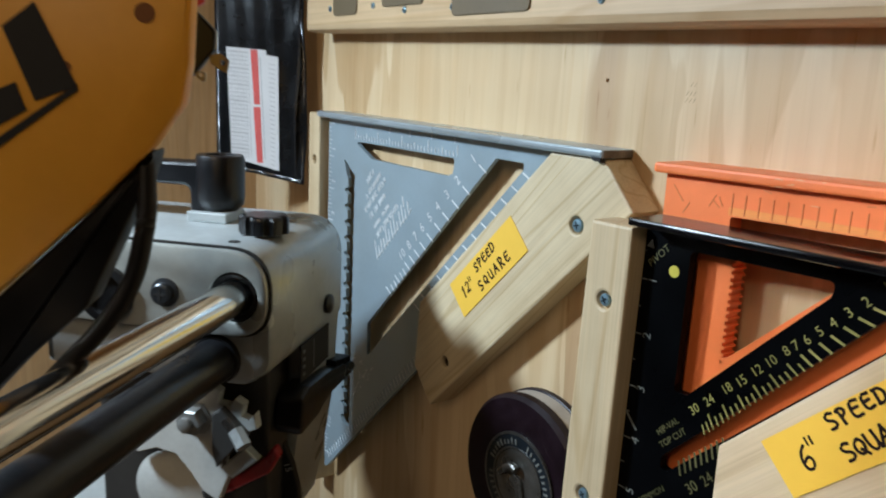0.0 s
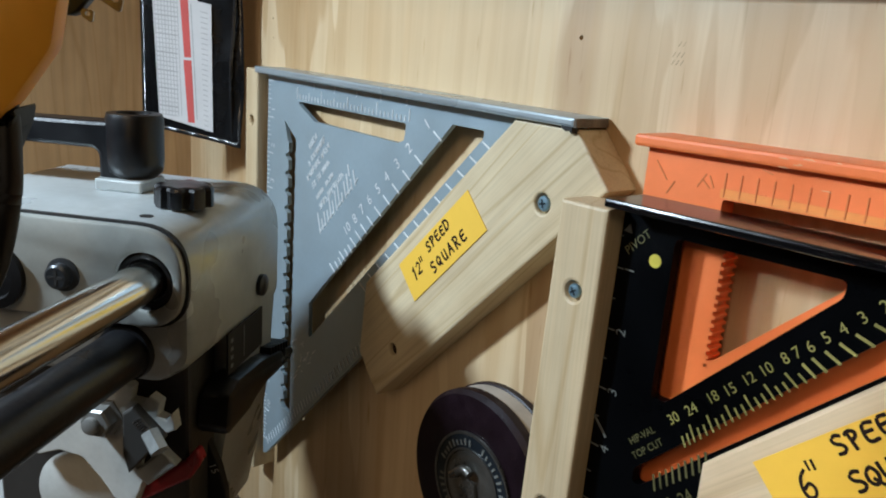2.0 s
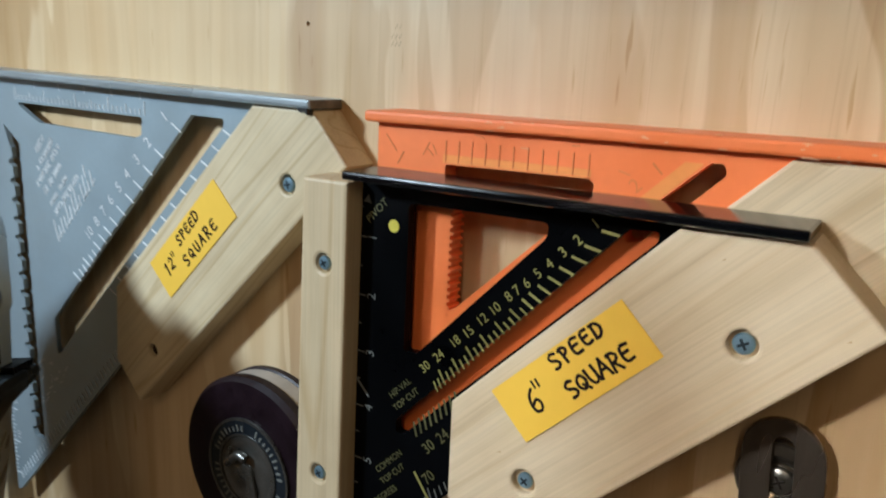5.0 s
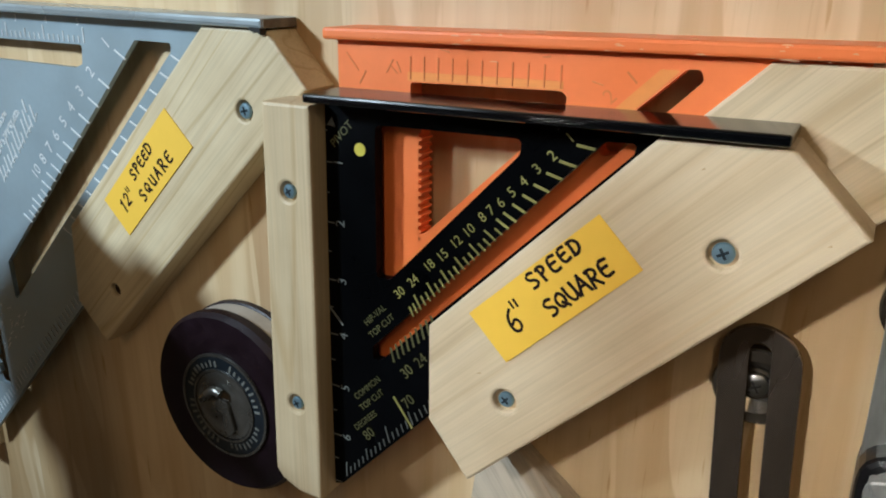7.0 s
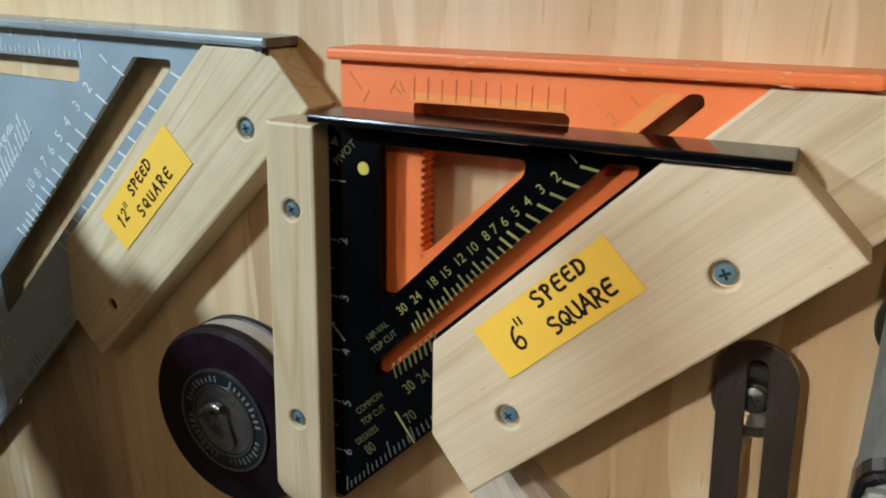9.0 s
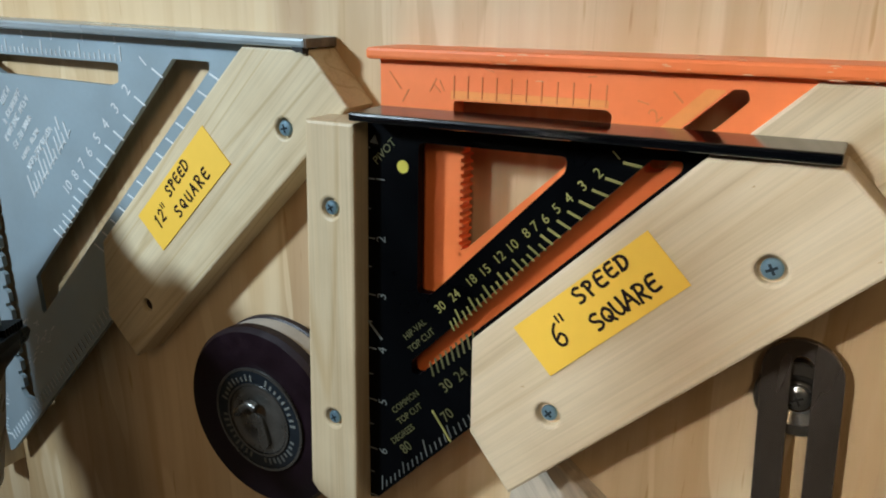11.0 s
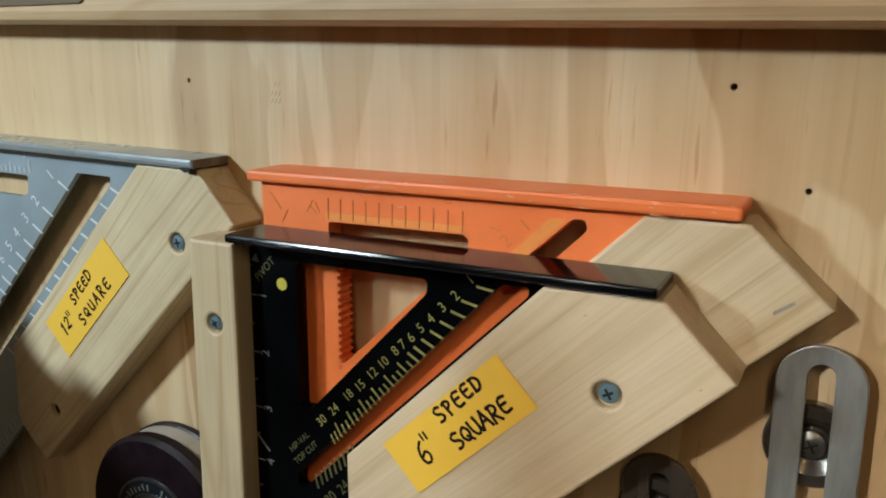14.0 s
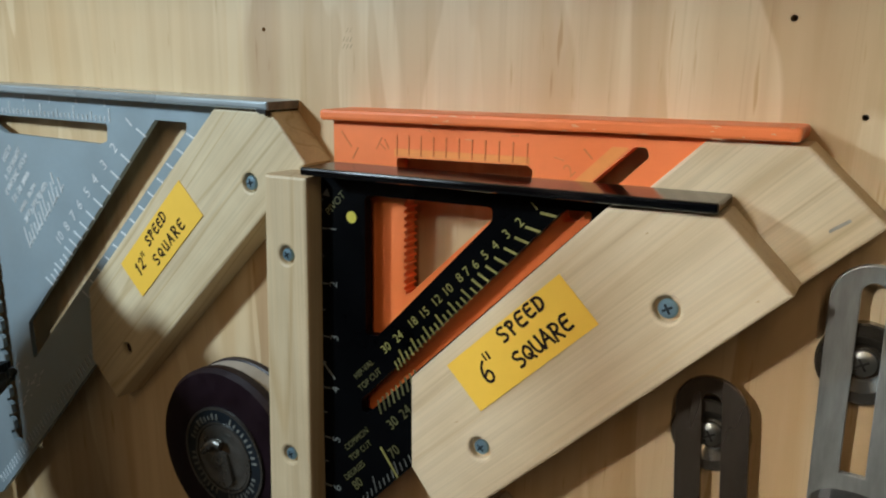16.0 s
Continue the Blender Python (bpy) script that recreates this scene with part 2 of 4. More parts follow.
RED = worn("red_plastic", (0.42, 0.02, 0.03), 0.35, 0, 0.12)
PAPER = worn("printed_paper", (0.66, 0.66, 0.67), 0.6, 0, 0.05)
PAPER_GREY = worn("grey_print", (0.42, 0.42, 0.43), 0.7, 0, 0.08)
PAPER_RED = worn("red_print", (0.62, 0.10, 0.09), 0.7, 0, 0.08)
BAG = worn("dark_plastic_sleeve", (0.022, 0.023, 0.026), 0.24, 0, 0.6, 11, 1.0, 0.6)
RAIL_SHADE = worn("rail_shade_brown", (0.15, 0.115, 0.065), 0.6, 0, 0.12)
PLASTER = worn("room_paint", (0.05, 0.04, 0.03), 0.8, 0, 0.05, 6, 0.2)
BENCH = timber("dark_bench", (0.10, 0.07, 0.045), (0.08, 0.055, 0.035), (0.05, 0.032, 0.02), 90, 90.0, 5.0, 0.4)
CONCRETE = worn("floor_concrete", (0.12, 0.105, 0.09), 0.8, 0, 0.12, 8, 0.4)

# ---- mesh helpers: all lengths below are in decimetres, turned into metres by part() ----
DM = 0.1
BASE = {}


def thing(name, base, turn=0.0, label="", category="", group="", kind=""):
    ob = new(name)
    ob.empty_display_size = 0.02
    ob.matrix_basis = pose(base[0] * DM, base[1] * DM, base[2] * DM, 0, 0, turn)
    BASE[ob] = Vector(base) if turn == 0.0 else Vector((0, 0, 0))
    return tagged(ob, label, category, group, kind)


def part(name, bm, mat, parent=None, label="", smooth=False, kind=""):
    me = bpy.data.meshes.new(name)
    root = parent
    while root is not None and root.parent is not None:
        root = root.parent
    if root is not None:
        bm.transform(Matrix.Translation(-BASE.get(root, Vector((0, 0, 0)))))
    bm.transform(Matrix.Scale(DM, 4))
    bm.to_mesh(me)
    bm.free()
    me.materials.append(mat)
    if smooth:
        me.polygons.foreach_set("use_smooth", [True] * len(me.polygons))
        me.set_sharp_from_angle(angle=radians(38))
    ob = new(name, me)
    if parent is not None:
        ob.parent = parent
    return tagged(ob, label, kind=kind)


def structure(name, bm, mat, label, category):
    return tagged(part(name, bm, mat), label, category, kind="structure")


def box(x0, x1, y0, y1, z0, z1, soft=0.0, bm=None):
    bm = bm or bmesh.new()
    v = [bm.verts.new((x, y, z)) for x in (x0, x1) for y in (y0, y1) for z in (z0, z1)]
    f = [bm.faces.new([v[i] for i in q]) for q in ((0, 1, 3, 2), (4, 6, 7, 5), (0, 4, 5, 1), (2, 3, 7, 6), (0, 2, 6, 4), (1, 5, 7, 3))]
    if soft:
        e = list({e for q in f for e in q.edges})
        bmesh.ops.bevel(bm, geom=e, offset=soft, segments=2, affect="EDGES", profile=0.5)
    return bm


def circle(cx, cz, r, n=20):
    return [(cx + r * math.cos(2 * math.pi * i / n), cz + r * math.sin(2 * math.pi * i / n)) for i in range(n)]


def rounded(pts, r, n=5):
    """A polygon with its corners rounded; r is one radius or one for each corner."""
    out = []
    k = len(pts)
    for i in range(k):
        p, a, b = Vector(pts[i]), Vector(pts[i - 1]), Vector(pts[(i + 1) % k])
        ri = r[i] if isinstance(r, (list, tuple)) else r
        if ri <= 0:
            out.append(tuple(p))
            continue
        da, db = (a - p).normalized(), (b - p).normalized()
        half = math.acos(max(-1, min(1, da.dot(db)))) / 2
        cut = min(ri / math.tan(half), 0.48 * (a - p).length, 0.48 * (b - p).length)
        s, e = p + da * cut, p + db * cut
        for j in range(n + 1):
            q = j / n
            out.append(tuple(s * (1 - q) ** 2 + p * 2 * q * (1 - q) + e * q * q))
    return out


def slab(pts, y0, y1, holes=(), soft=0.0, bm=None):
    """A plate in the x-z plane from y0 (front) to y1 (back), with holes through it and a rounded front edge."""
    bm = bm or bmesh.new()
    edges = []
    loops = []
    for loop in (pts, *holes):
        v = [bm.verts.new((x, y0, z)) for x, z in loop]
        loops.append(v)
        edges += [bm.edges.new((v[i - 1], v[i])) for i in range(len(v))]
    if holes:
        faces = [g for g in bmesh.ops.triangle_fill(bm, use_beauty=True, use_dissolve=False, edges=edges)["geom"] if isinstance(g, bmesh.types.BMFace)]
    else:
        faces = [bm.faces.new(loops[0])]
    got = bmesh.ops.extrude_face_region(bm, geom=faces)["geom"]
    for g in got:
        if isinstance(g, bmesh.types.BMVert):
            g.co.y = y1
    bmesh.ops.recalc_face_normals(bm, faces=bm.faces[:])
    if soft:
        rim = [e for e in bm.edges if all(abs(q.co.y - y0) < 1e-6 for q in e.verts) and len(e.link_faces) == 2 and e.calc_face_angle(0) > 0.8]
        bmesh.ops.bevel(bm, geom=rim, offset=soft, segments=2, affect="EDGES", profile=0.5)
    return bm


def lathe(profile, at, axis="y", n=40, bm=None, caps=True):
    """A turned body: profile rows are (radius, offset along the axis)."""
    bm = bm or bmesh.new()
    rings = []
    for r, h in profile:
        ring = []
        for i in range(n):
            a = 2 * math.pi * i / n
            c, s = r * math.cos(a), r * math.sin(a)
            p = {"y": (c, h, s), "z": (c, s, h), "x": (h, c, s)}[axis]
            ring.append(bm.verts.new((at[0] + p[0], at[1] + p[1], at[2] + p[2])))
        rings.append(ring)
    for a, b in zip(rings, rings[1:]):
        for i in range(n):
            bm.faces.new((a[i - 1], a[i], b[i], b[i - 1]))
    for ring in (rings[0], rings[-1]) if caps else ():
        bm.faces.new(ring)
    bmesh.ops.recalc_face_normals(bm, faces=bm.faces[:])
    return bm


def pipe(points, r, n=14, steps=6, bm=None):
    """A round bar or cable along a smooth line through the points."""
    bm = bm or bmesh.new()
    p = [Vector(q) for q in points]
    line = []
    for i in range(len(p) - 1):
        a, b, c, d = p[max(i - 1, 0)], p[i], p[i + 1], p[min(i + 2, len(p) - 1)]
        m = steps if len(p) > 2 else 1
        for j in range(m):
            t = j / m
            line.append(0.5 * ((2 * b) + (c - a) * t + (2 * a - 5 * b + 4 * c - d) * t * t + (3 * b - a - 3 * c + d) * t ** 3))
    line.append(p[-1])
    rings = []
    for i, q in enumerate(line):
        d = (line[min(i + 1, len(line) - 1)] - line[max(i - 1, 0)]).normalized()
        s = d.cross(Vector((0.12, 0.05, 1))).normalized()
        u = s.cross(d)
        rr = r[min(int(i / max(1, len(line) - 1) * (len(r) - 1) + 0.5), len(r) - 1)] if isinstance(r, (list, tuple)) else r
        rings.append([bm.verts.new(q + rr * (math.cos(2 * math.pi * k / n) * s + math.sin(2 * math.pi * k / n) * u)) for k in range(n)])
    for a, b in zip(rings, rings[1:]):
        for k in range(n):
            bm.faces.new((a[k - 1], a[k], b[k], b[k - 1]))
    bm.faces.new(rings[0]), bm.faces.new(rings[-1])
    bmesh.ops.recalc_face_normals(bm, faces=bm.faces[:])
    return bm


def dash(bm, a, b, wide, y, deep=0.004):
    """A thin raised line from a to b in the plate's plane."""
    a, b = Vector(a), Vector(b)
    s = (b - a).normalized()
    s = Vector((-s.y, s.x)) * wide / 2
    slab([tuple(a + s), tuple(a - s), tuple(b - s), tuple(b + s)], y - deep, y, bm=bm)


def letters(bm, text, at, size, turn, y, bold=0.0, deep=0.003, centre=True, slant=0.0):
    """Text in the x-z plane, read from the front; at is its middle, size the height of a capital."""
    c = bpy.data.curves.new("writing", "FONT")
    c.body, c.size, c.offset, c.shear, c.resolution_u = text, size / 0.7, bold, slant, 3
    c.align_x, c.align_y = ("CENTER" if centre else "LEFT"), "CENTER"
    ob = bpy.data.objects.new("writing", c)
    me = bpy.data.meshes.new_from_object(ob)
    k = Matrix.Translation((at[0], y - deep, at[1])) @ Matrix.Rotation(radians(-turn), 4, "Y") @ Matrix.Rotation(radians(90), 4, "X")
    me.transform(k)
    bm.from_mesh(me)
    bpy.data.objects.remove(ob)
    bpy.data.curves.remove(c)
    bpy.data.meshes.remove(me)


def screw(at, r=0.045, turn=20.0, label="blue zinc-plated Phillips screw sunk in the wood", group="holder screws"):
    ob = thing("screw", at, 0.0, label, "screw", group)
    x, y, z = at
    r *= 0.8
    part("head", lathe([(r * 0.55, 0.03), (r, 0.006), (r, 0.0), (r * 0.86, -0.006), (r * 0.45, -0.009)], at, "y", 22), ZINC, ob, smooth=True)
    bm = bmesh.new()
    for a in (turn, turn + 90):
        c, s = math.cos(radians(a)) * r * 0.55, math.sin(radians(a)) * r * 0.55
        dash(bm, (x - c, z - s), (x + c, z + s), r * 0.26, y - 0.0095, 0.0015)
    part("cross_slot", bm, SLOT, ob, "dark cross recess")
    return ob

# ---- setting ----
X0 = -4.57
nail_holes = [(0.0, 13.0, 0.011), (2.345, 13.027, 0.0115), (2.592, 12.718, 0.0105), (-2.935, 12.886, 0.008), (-2.946, 13.022, 0.008)]
wall = structure("wall_back", slab([(X0, 4.0), (14.0, 4.0), (14.0, 22.0), (X0, 22.0)], 0.0, 0.18, [circle(x, z, r, 12) for x, z, r in nail_holes]), PLY,
                 "pale pine plywood wall with upright grain and a few nail holes", "wall")
# unseen sheet added behind; its dark colour is the nail holes' shade
structure("hole_shade_sheet", box(X0, 14.0, 0.184, 0.5, 0.0, 24.0), HOLE_SHADE, "added sheet coloured dark as the shade inside the nail holes", "wall")
structure("wall_side", box(X0 - 0.3, X0 - 0.004, -30.0, 0.5, 0.0, 24.0), SIDE_PLY, "brown-stained plywood side wall with upright grain", "wall")
structure("wall_far_side", box(14.0, 14.3, -30.0, 0.5, 0.0, 24.0), PLASTER, "plain painted room wall", "wall")
structure("wall_behind", box(X0, 14.0, -30.3, -30.0, 0.0, 24.0), PLASTER, "plain painted room wall behind the walker", "wall")
structure("floor", box(X0, 14.0, -30.0, 0.5, -0.3, 0.0), CONCRETE, "plain grey concrete workshop floor", "floor")
structure("ceiling", box(X0, 14.0, -30.0, 0.5, 24.0, 24.3), PLASTER, "plain painted workshop ceiling", "ceiling")
structure("worktop", box(X0, 14.0, -9.0, -0.004, 8.4, 8.8), BENCH, "dark plywood worktop under the saw", "worktop")

# pencilled factory stamp on the plywood
bm = bmesh.new()
for z in (12.985, 12.945, 12.915):
    for x in (0.485, 0.505, 0.525):
        if random.random() < 0.8:
            dash(bm, (x - 0.006, z), (x + 0.006, z + 0.02), 0.004, 0.0, 0.0006)
part("stamp_mark", bm, STAMP, wall, "faint brown stamped marks")

# wooden rail above the squares
rail = thing("wall_rail", (0.0, -0.12, 13.2), 0.0, "pine rail screwed along the plywood wall above the squares", "rail")
part("board", slab([(-2.95, 13.285), (3.0, 13.19), (9.0, 13.12), (9.0, 14.25), (-2.95, 14.35)], -0.25, -0.004, soft=0.05), RAIL_WOOD, rail)
for x, z in ((-2.519, 13.359), (-1.903, 13.353), (-1.514, 13.309), (-1.002, 13.301), (0.149, 13.28), (0.551, 13.292), (0.892, 13.285), (1.32, 13.35), (1.75, 13.33)):
    screw((x, -0.252, z + 0.075), 0.027, random.uniform(10, 70), "zinc-plated countersunk screw in the pine rail", "rail screws")
# thin brown plates stand for shadows that fall on the rail's face
for x0, x1, z0 in ((-2.46, -2.12, 13.38), (-1.78, -1.30, 13.41), (-1.0, -0.33, 13.325), (-0.2, 0.40, 13.39)):
    holder = thing("rail_shadow", ((x0 + x1) / 2, -0.27, z0), 0.0, "thin brown plate in place of a shadow on the pine rail", "tool holder", "rail plates")
    part("plate", slab(rounded([(x0, z0), (x1, z0), (x1, 14.1), (x0, 14.1)], 0.04), -0.262, -0.252, soft=0.004), RAIL_SHADE, holder)

# ---- large square ----


def numeral(text, at, size, turn, y, mat, parent, bold=0.0, name="numeral"):
    bm = bmesh.new()
    letters(bm, text, at, size, turn, y, bold)
    return part(name, bm, mat, parent)


def tick(a, b, wide, y, mat, parent):
    bm = bmesh.new()
    dash(bm, a, b, wide, y)
    return part("tick", bm, mat, parent)


big = thing("speed_square", (-1.3, -0.11, 9.69), 0.0, "large grey aluminium speed square with white stamped scales", "speed square")
teeth = [(-2.325, 12.235), (-2.50, 12.345)]
for i in range(16):
    z = 12.17 - i * 0.125
    teeth += [(-2.445, z + 0.045), (-2.43, z + 0.03), (-2.425, z - 0.03), (-2.445, z - 0.045), (-2.472, z - 0.05), (-2.472, z - 0.075)]
teeth += [(-2.44, 10.185), (-2.335, 10.185)]
for i in range(16):
    z = 10.26 + i * 0.125
    teeth += [(-2.325, z - 0.02), (-2.338, z), (-2.325, z + 0.02)]
cuts = [rounded([(-2.345, 12.492), (-1.075, 12.497), (-1.09, 12.40), (-1.15, 12.38), (-2.08, 12.383)], 0.02),
        teeth,
        rounded([(-0.68, 12.54), (-0.435, 12.54), (-0.44, 12.50), (-2.078, 10.872), (-2.085, 11.135)], 0.02)]
part("plate", slab([(-2.75, 12.645), (0.18, 12.645), (0.18, 12.61), (-2.70, 9.675), (-2.75, 9.65)], -0.125, -0.095, cuts, 0.0), STEEL, big)
part("flange", slab(rounded([(-2.775, 12.645), (0.213, 12.635), (0.213, 12.676), (-2.775, 12.69)], 0.008, 2), -0.225, -0.006, soft=0.012), STEEL_EDGE, big, "bright worn flange along the top")
part("worn_end", slab(rounded([(0.2135, 12.637), (0.2165, 12.637), (0.2165, 12.674), (0.2135, 12.674)], 0.0), -0.215, -0.012), STEEL_WORN, big, "rubbed brown-grey sawn end of the flange")
part("chipped_end", slab([(0.145, 12.632), (0.175, 12.618), (0.19, 12.624), (0.207, 12.612), (0.207, 12.64), (0.15, 12.64)], -0.228, -0.19), RECESS, big, "dark chipped burr under the flange end")
bm = bmesh.new()
for i in range(33):
    x = -2.32 + i * 0.0397
    dash(bm, (x, 12.507), (x, 12.507 + (0.075 if i % 8 == 0 else 0.05 if i % 4 == 0 else 0.032)), 0.006, -0.125)
for i in range(90):
    z = 9.80 + i * 0.0318
    dash(bm, (-2.747, z), (-2.747 + (0.085 if i % 8 == 0 else 0.05 if i % 4 == 0 else 0.03), z), 0.006, -0.125)
for i, d in enumerate((0, 0.16, 0.27, 0.37, 0.46, 0.55, 0.63, 0.70, 0.76, 0.82, 0.87, 0.91, 0.95, 0.99, 1.03, 1.07)):
    x, z = -0.74 - d * 0.93, 12.462 - d * 0.93
    far = 0.075 if i < 9 or i % 3 == 0 else 0.05
    dash(bm, (x - 0.015, z - 0.018), (x - 0.015 - far, z + 0.005 + far * 0.25), 0.008, -0.125)
for i in range(13):
    x, z = -0.44 - i * 0.085, 12.485 - i * 0.085
    dash(bm, (x, z), (x + 0.10, z - 0.045), 0.008, -0.125)
for i in range(40):
    x, z = -2.66 + i * 0.036, 9.77 + i * 0.036
    dash(bm, (x, z), (x - 0.035, z + 0.05), 0.006, -0.125)
part("tick_scale", bm, WHITE_MARK, big, "white stamped ticks", kind="stuff")
for i in range(1, 6):
    numeral(str(i), (-2.33 + 0.254 * i - 0.02, 12.605), 0.035, 0, -0.125, WHITE_MARK, big)
for s, d in zip("1 2 3 4 5 6 7 8 10".split(), (0.0, 0.16, 0.27, 0.37, 0.46, 0.55, 0.63, 0.71, 0.80)):
    numeral(s, (-0.885 - d * 0.93, 12.515 - d * 0.93), 0.062, 48, -0.125, WHITE_MARK, big)
for i in range(1, 11):
    numeral(str(i), (-2.662, 12.655 - 0.254 * i), 0.05, 90, -0.125, WHITE_MARK, big)
# stamped lines of small print, too worn to read
bm = bmesh.new()
K = math.sqrt(0.5)


def worn_print(bm, start, count, h, wide):
    """A line of worn stamped characters, each a few odd strokes, running up to the right."""
    p = Vector(start)
    for i in range(count):
        if random.random() < 0.14:
            p += Vector((K, K)) * h * 0.6
            continue
        ex, ez = Vector((K, K)) * h * 0.55, Vector((-K * 0.75, K * 1.05)) * h
        corner = [p, p + ex, p + ez, p + ex + ez, p + ez * 0.5, p + ex + ez * 0.5]
        for a, b in random.sample([(0, 2), (1, 3), (0, 1), (2, 3), (4, 5), (0, 3), (2, 1)], 3):
            dash(bm, corner[a], corner[b], wide, -0.125)
        p += Vector((K, K)) * h * 0.86


for x, z, count, h in ((-2.125, 12.20, 4, 0.038), (-2.13, 12.085, 9, 0.038), (-2.14, 11.985, 12, 0.038), (-2.07, 11.945, 11, 0.036), (-2.01, 11.885, 12, 0.028), (-1.965, 11.825, 12, 0.038)):
    worn_print(bm, (x, z), count, h, 0.0058)
for i in range(13):
    px, pz = -1.955 + i * 0.033, 11.665 + i * 0.033
    tall = (0.13, 0.07, 0.09, 0.075, 0.15, 0.085, 0.12, 0.13, 0.06, 0.1, 0.12, 0.065, 0.09)[i]
    dash(bm, (px, pz), (px - tall * 0.35, pz + tall), 0.010, -0.125)
    if i % 3 != 2:
        dash(bm, (px - 0.004, pz + 0.012), (px + 0.022, pz + 0.05), 0.006, -0.125)
dash(bm, (-1.63, 12.105), (-1.652, 12.175), 0.011, -0.125)
part("small_print", bm, WHITE_MARK, big, "worn white stamped print", kind="stuff")
bm = bmesh.new()
for i in range(110):
    px, pz = random.uniform(-2.33, -1.85), random.uniform(10.25, 10.8)
    if px - pz > -12.75:
        continue
    a, far = random.uniform(20, 75), random.uniform(0.015, 0.06)
    dash(bm, (px, pz), (px + far * math.cos(radians(a)), pz + far * math.sin(radians(a))), random.uniform(0.003, 0.008), -0.125, 0.0015)
part("scratches", bm, WHITE_MARK, big, "pale scratches", kind="stuff")


def holder_board(name, pts, y0, y1, mat, screws, label, holes=()):
    ob = thing(name, (sum(p[0] for p in pts) / len(pts), y1, min(p[1] for p in pts)), 0.0, label, "wooden holder")
    part("board", slab(pts, y0, y1, [circle(x, z, r, 18) for r, spots in ((0.047, screws), (0.036, holes)) for x, z in spots], 0.012), mat, ob)
    for x, z in screws:
        part("screw_seat", lathe([(0.047, -0.002), (0.042, 0.0)], (x, y0 + 0.035, z), "y", 18), mat, ob)
    for x, z in holes:
        # disc set shallow in the hole, the hole's shade in its colour
        part("empty_hole", lathe([(0.036, 0.0), (0.034, -0.003)], (x, y0 + 0.03, z), "y", 18), HOLE_SHADE, ob)
    return ob


holder_board("holder_block", [(-0.165, 12.628), (0.203, 12.628), (0.402, 12.405), (-1.13, 10.862), (-1.335, 11.07), (-1.30, 11.525)], -0.19, -0.004, BOARD_12,
             [(0.052, 12.284)], "pale poplar block holding the large square, cut with slanted ends", [(-0.99, 11.21)])
screw((0.052, -0.178, 12.284), 0.044, 15)
side = thing("side_strip", (-2.9, -0.1, 9.6), 0.0, "narrow pine strip beside the large square", "wooden strip")
part("board", slab(rounded([(-2.985, 9.5), (-2.80, 9.5), (-2.80, 12.668), (-2.985, 12.668)], 0.015), -0.19, -0.004, [circle(-2.885, 12.30, 0.035, 14)], 0.012), STRIP, side)


# marker letters as pen strokes, each in a box one capital high, centred on 0
GLYPH = {
    "S": [[(0.27, 0.40), (0.02, 0.48), (-0.24, 0.33), (-0.14, 0.08), (0.14, -0.06), (0.27, -0.28), (0.08, -0.47), (-0.22, -0.46)]],
    "P": [[(-0.17, 0.46), (-0.15, -0.50)], [(-0.30, 0.40), (-0.02, 0.48), (0.25, 0.30), (0.12, 0.05), (-0.15, -0.02)]],
    "E": [[(0.30, 0.42), (-0.05, 0.44), (-0.22, 0.26), (-0.24, -0.20), (-0.08, -0.46), (0.32, -0.42)], [(-0.22, 0.02), (0.20, 0.05)]],
    "D": [[(-0.24, 0.44), (-0.22, -0.46)], [(-0.34, 0.42), (0.05, 0.44), (0.32, 0.16), (0.26, -0.24), (0.02, -0.44), (-0.26, -0.46)]],
    "Q": [[(0.06, 0.42), (-0.22, 0.26), (-0.28, -0.12), (-0.06, -0.38), (0.20, -0.26), (0.28, 0.10), (0.10, 0.40), (-0.04, 0.40)], [(0.02, -0.14), (0.32, -0.50)]],
    "U": [[(-0.25, 0.45), (-0.26, -0.10), (-0.10, -0.42), (0.14, -0.38), (0.25, -0.05), (0.25, 0.45)], [(0.25, 0.0), (0.28, -0.46)]],
    "A": [[(-0.34, -0.48), (0.0, 0.48)], [(0.0, 0.48), (0.32, -0.48)], [(-0.20, -0.10), (0.20, -0.10)]],
    "R": [[(-0.22, 0.46), (-0.22, -0.50)], [(-0.32, 0.42), (0.0, 0.48), (0.22, 0.28), (0.08, 0.02), (-0.18, -0.02)], [(-0.10, -0.04), (0.30, -0.48)]],
    "6": [[(0.10, 0.50), (-0.14, 0.26), (-0.24, -0.12), (-0.14, -0.44), (0.12, -0.46), (0.24, -0.20), (0.10, 0.02), (-0.14, -0.12)]],
    "1": [[(-0.14, 0.30), (0.04, 0.48)], [(0.04, 0.48), (0.02, -0.48)]],
    "2": [[(-0.24, 0.28), (-0.04, 0.48), (0.20, 0.32), (0.10, 0.0), (-0.24, -0.42)], [(-0.24, -0.42), (0.28, -0.42)]],
    "\"": [[(-0.19, 0.28), (-0.17, -0.20)], [(0.19, 0.26), (0.19, -0.24)]],
}


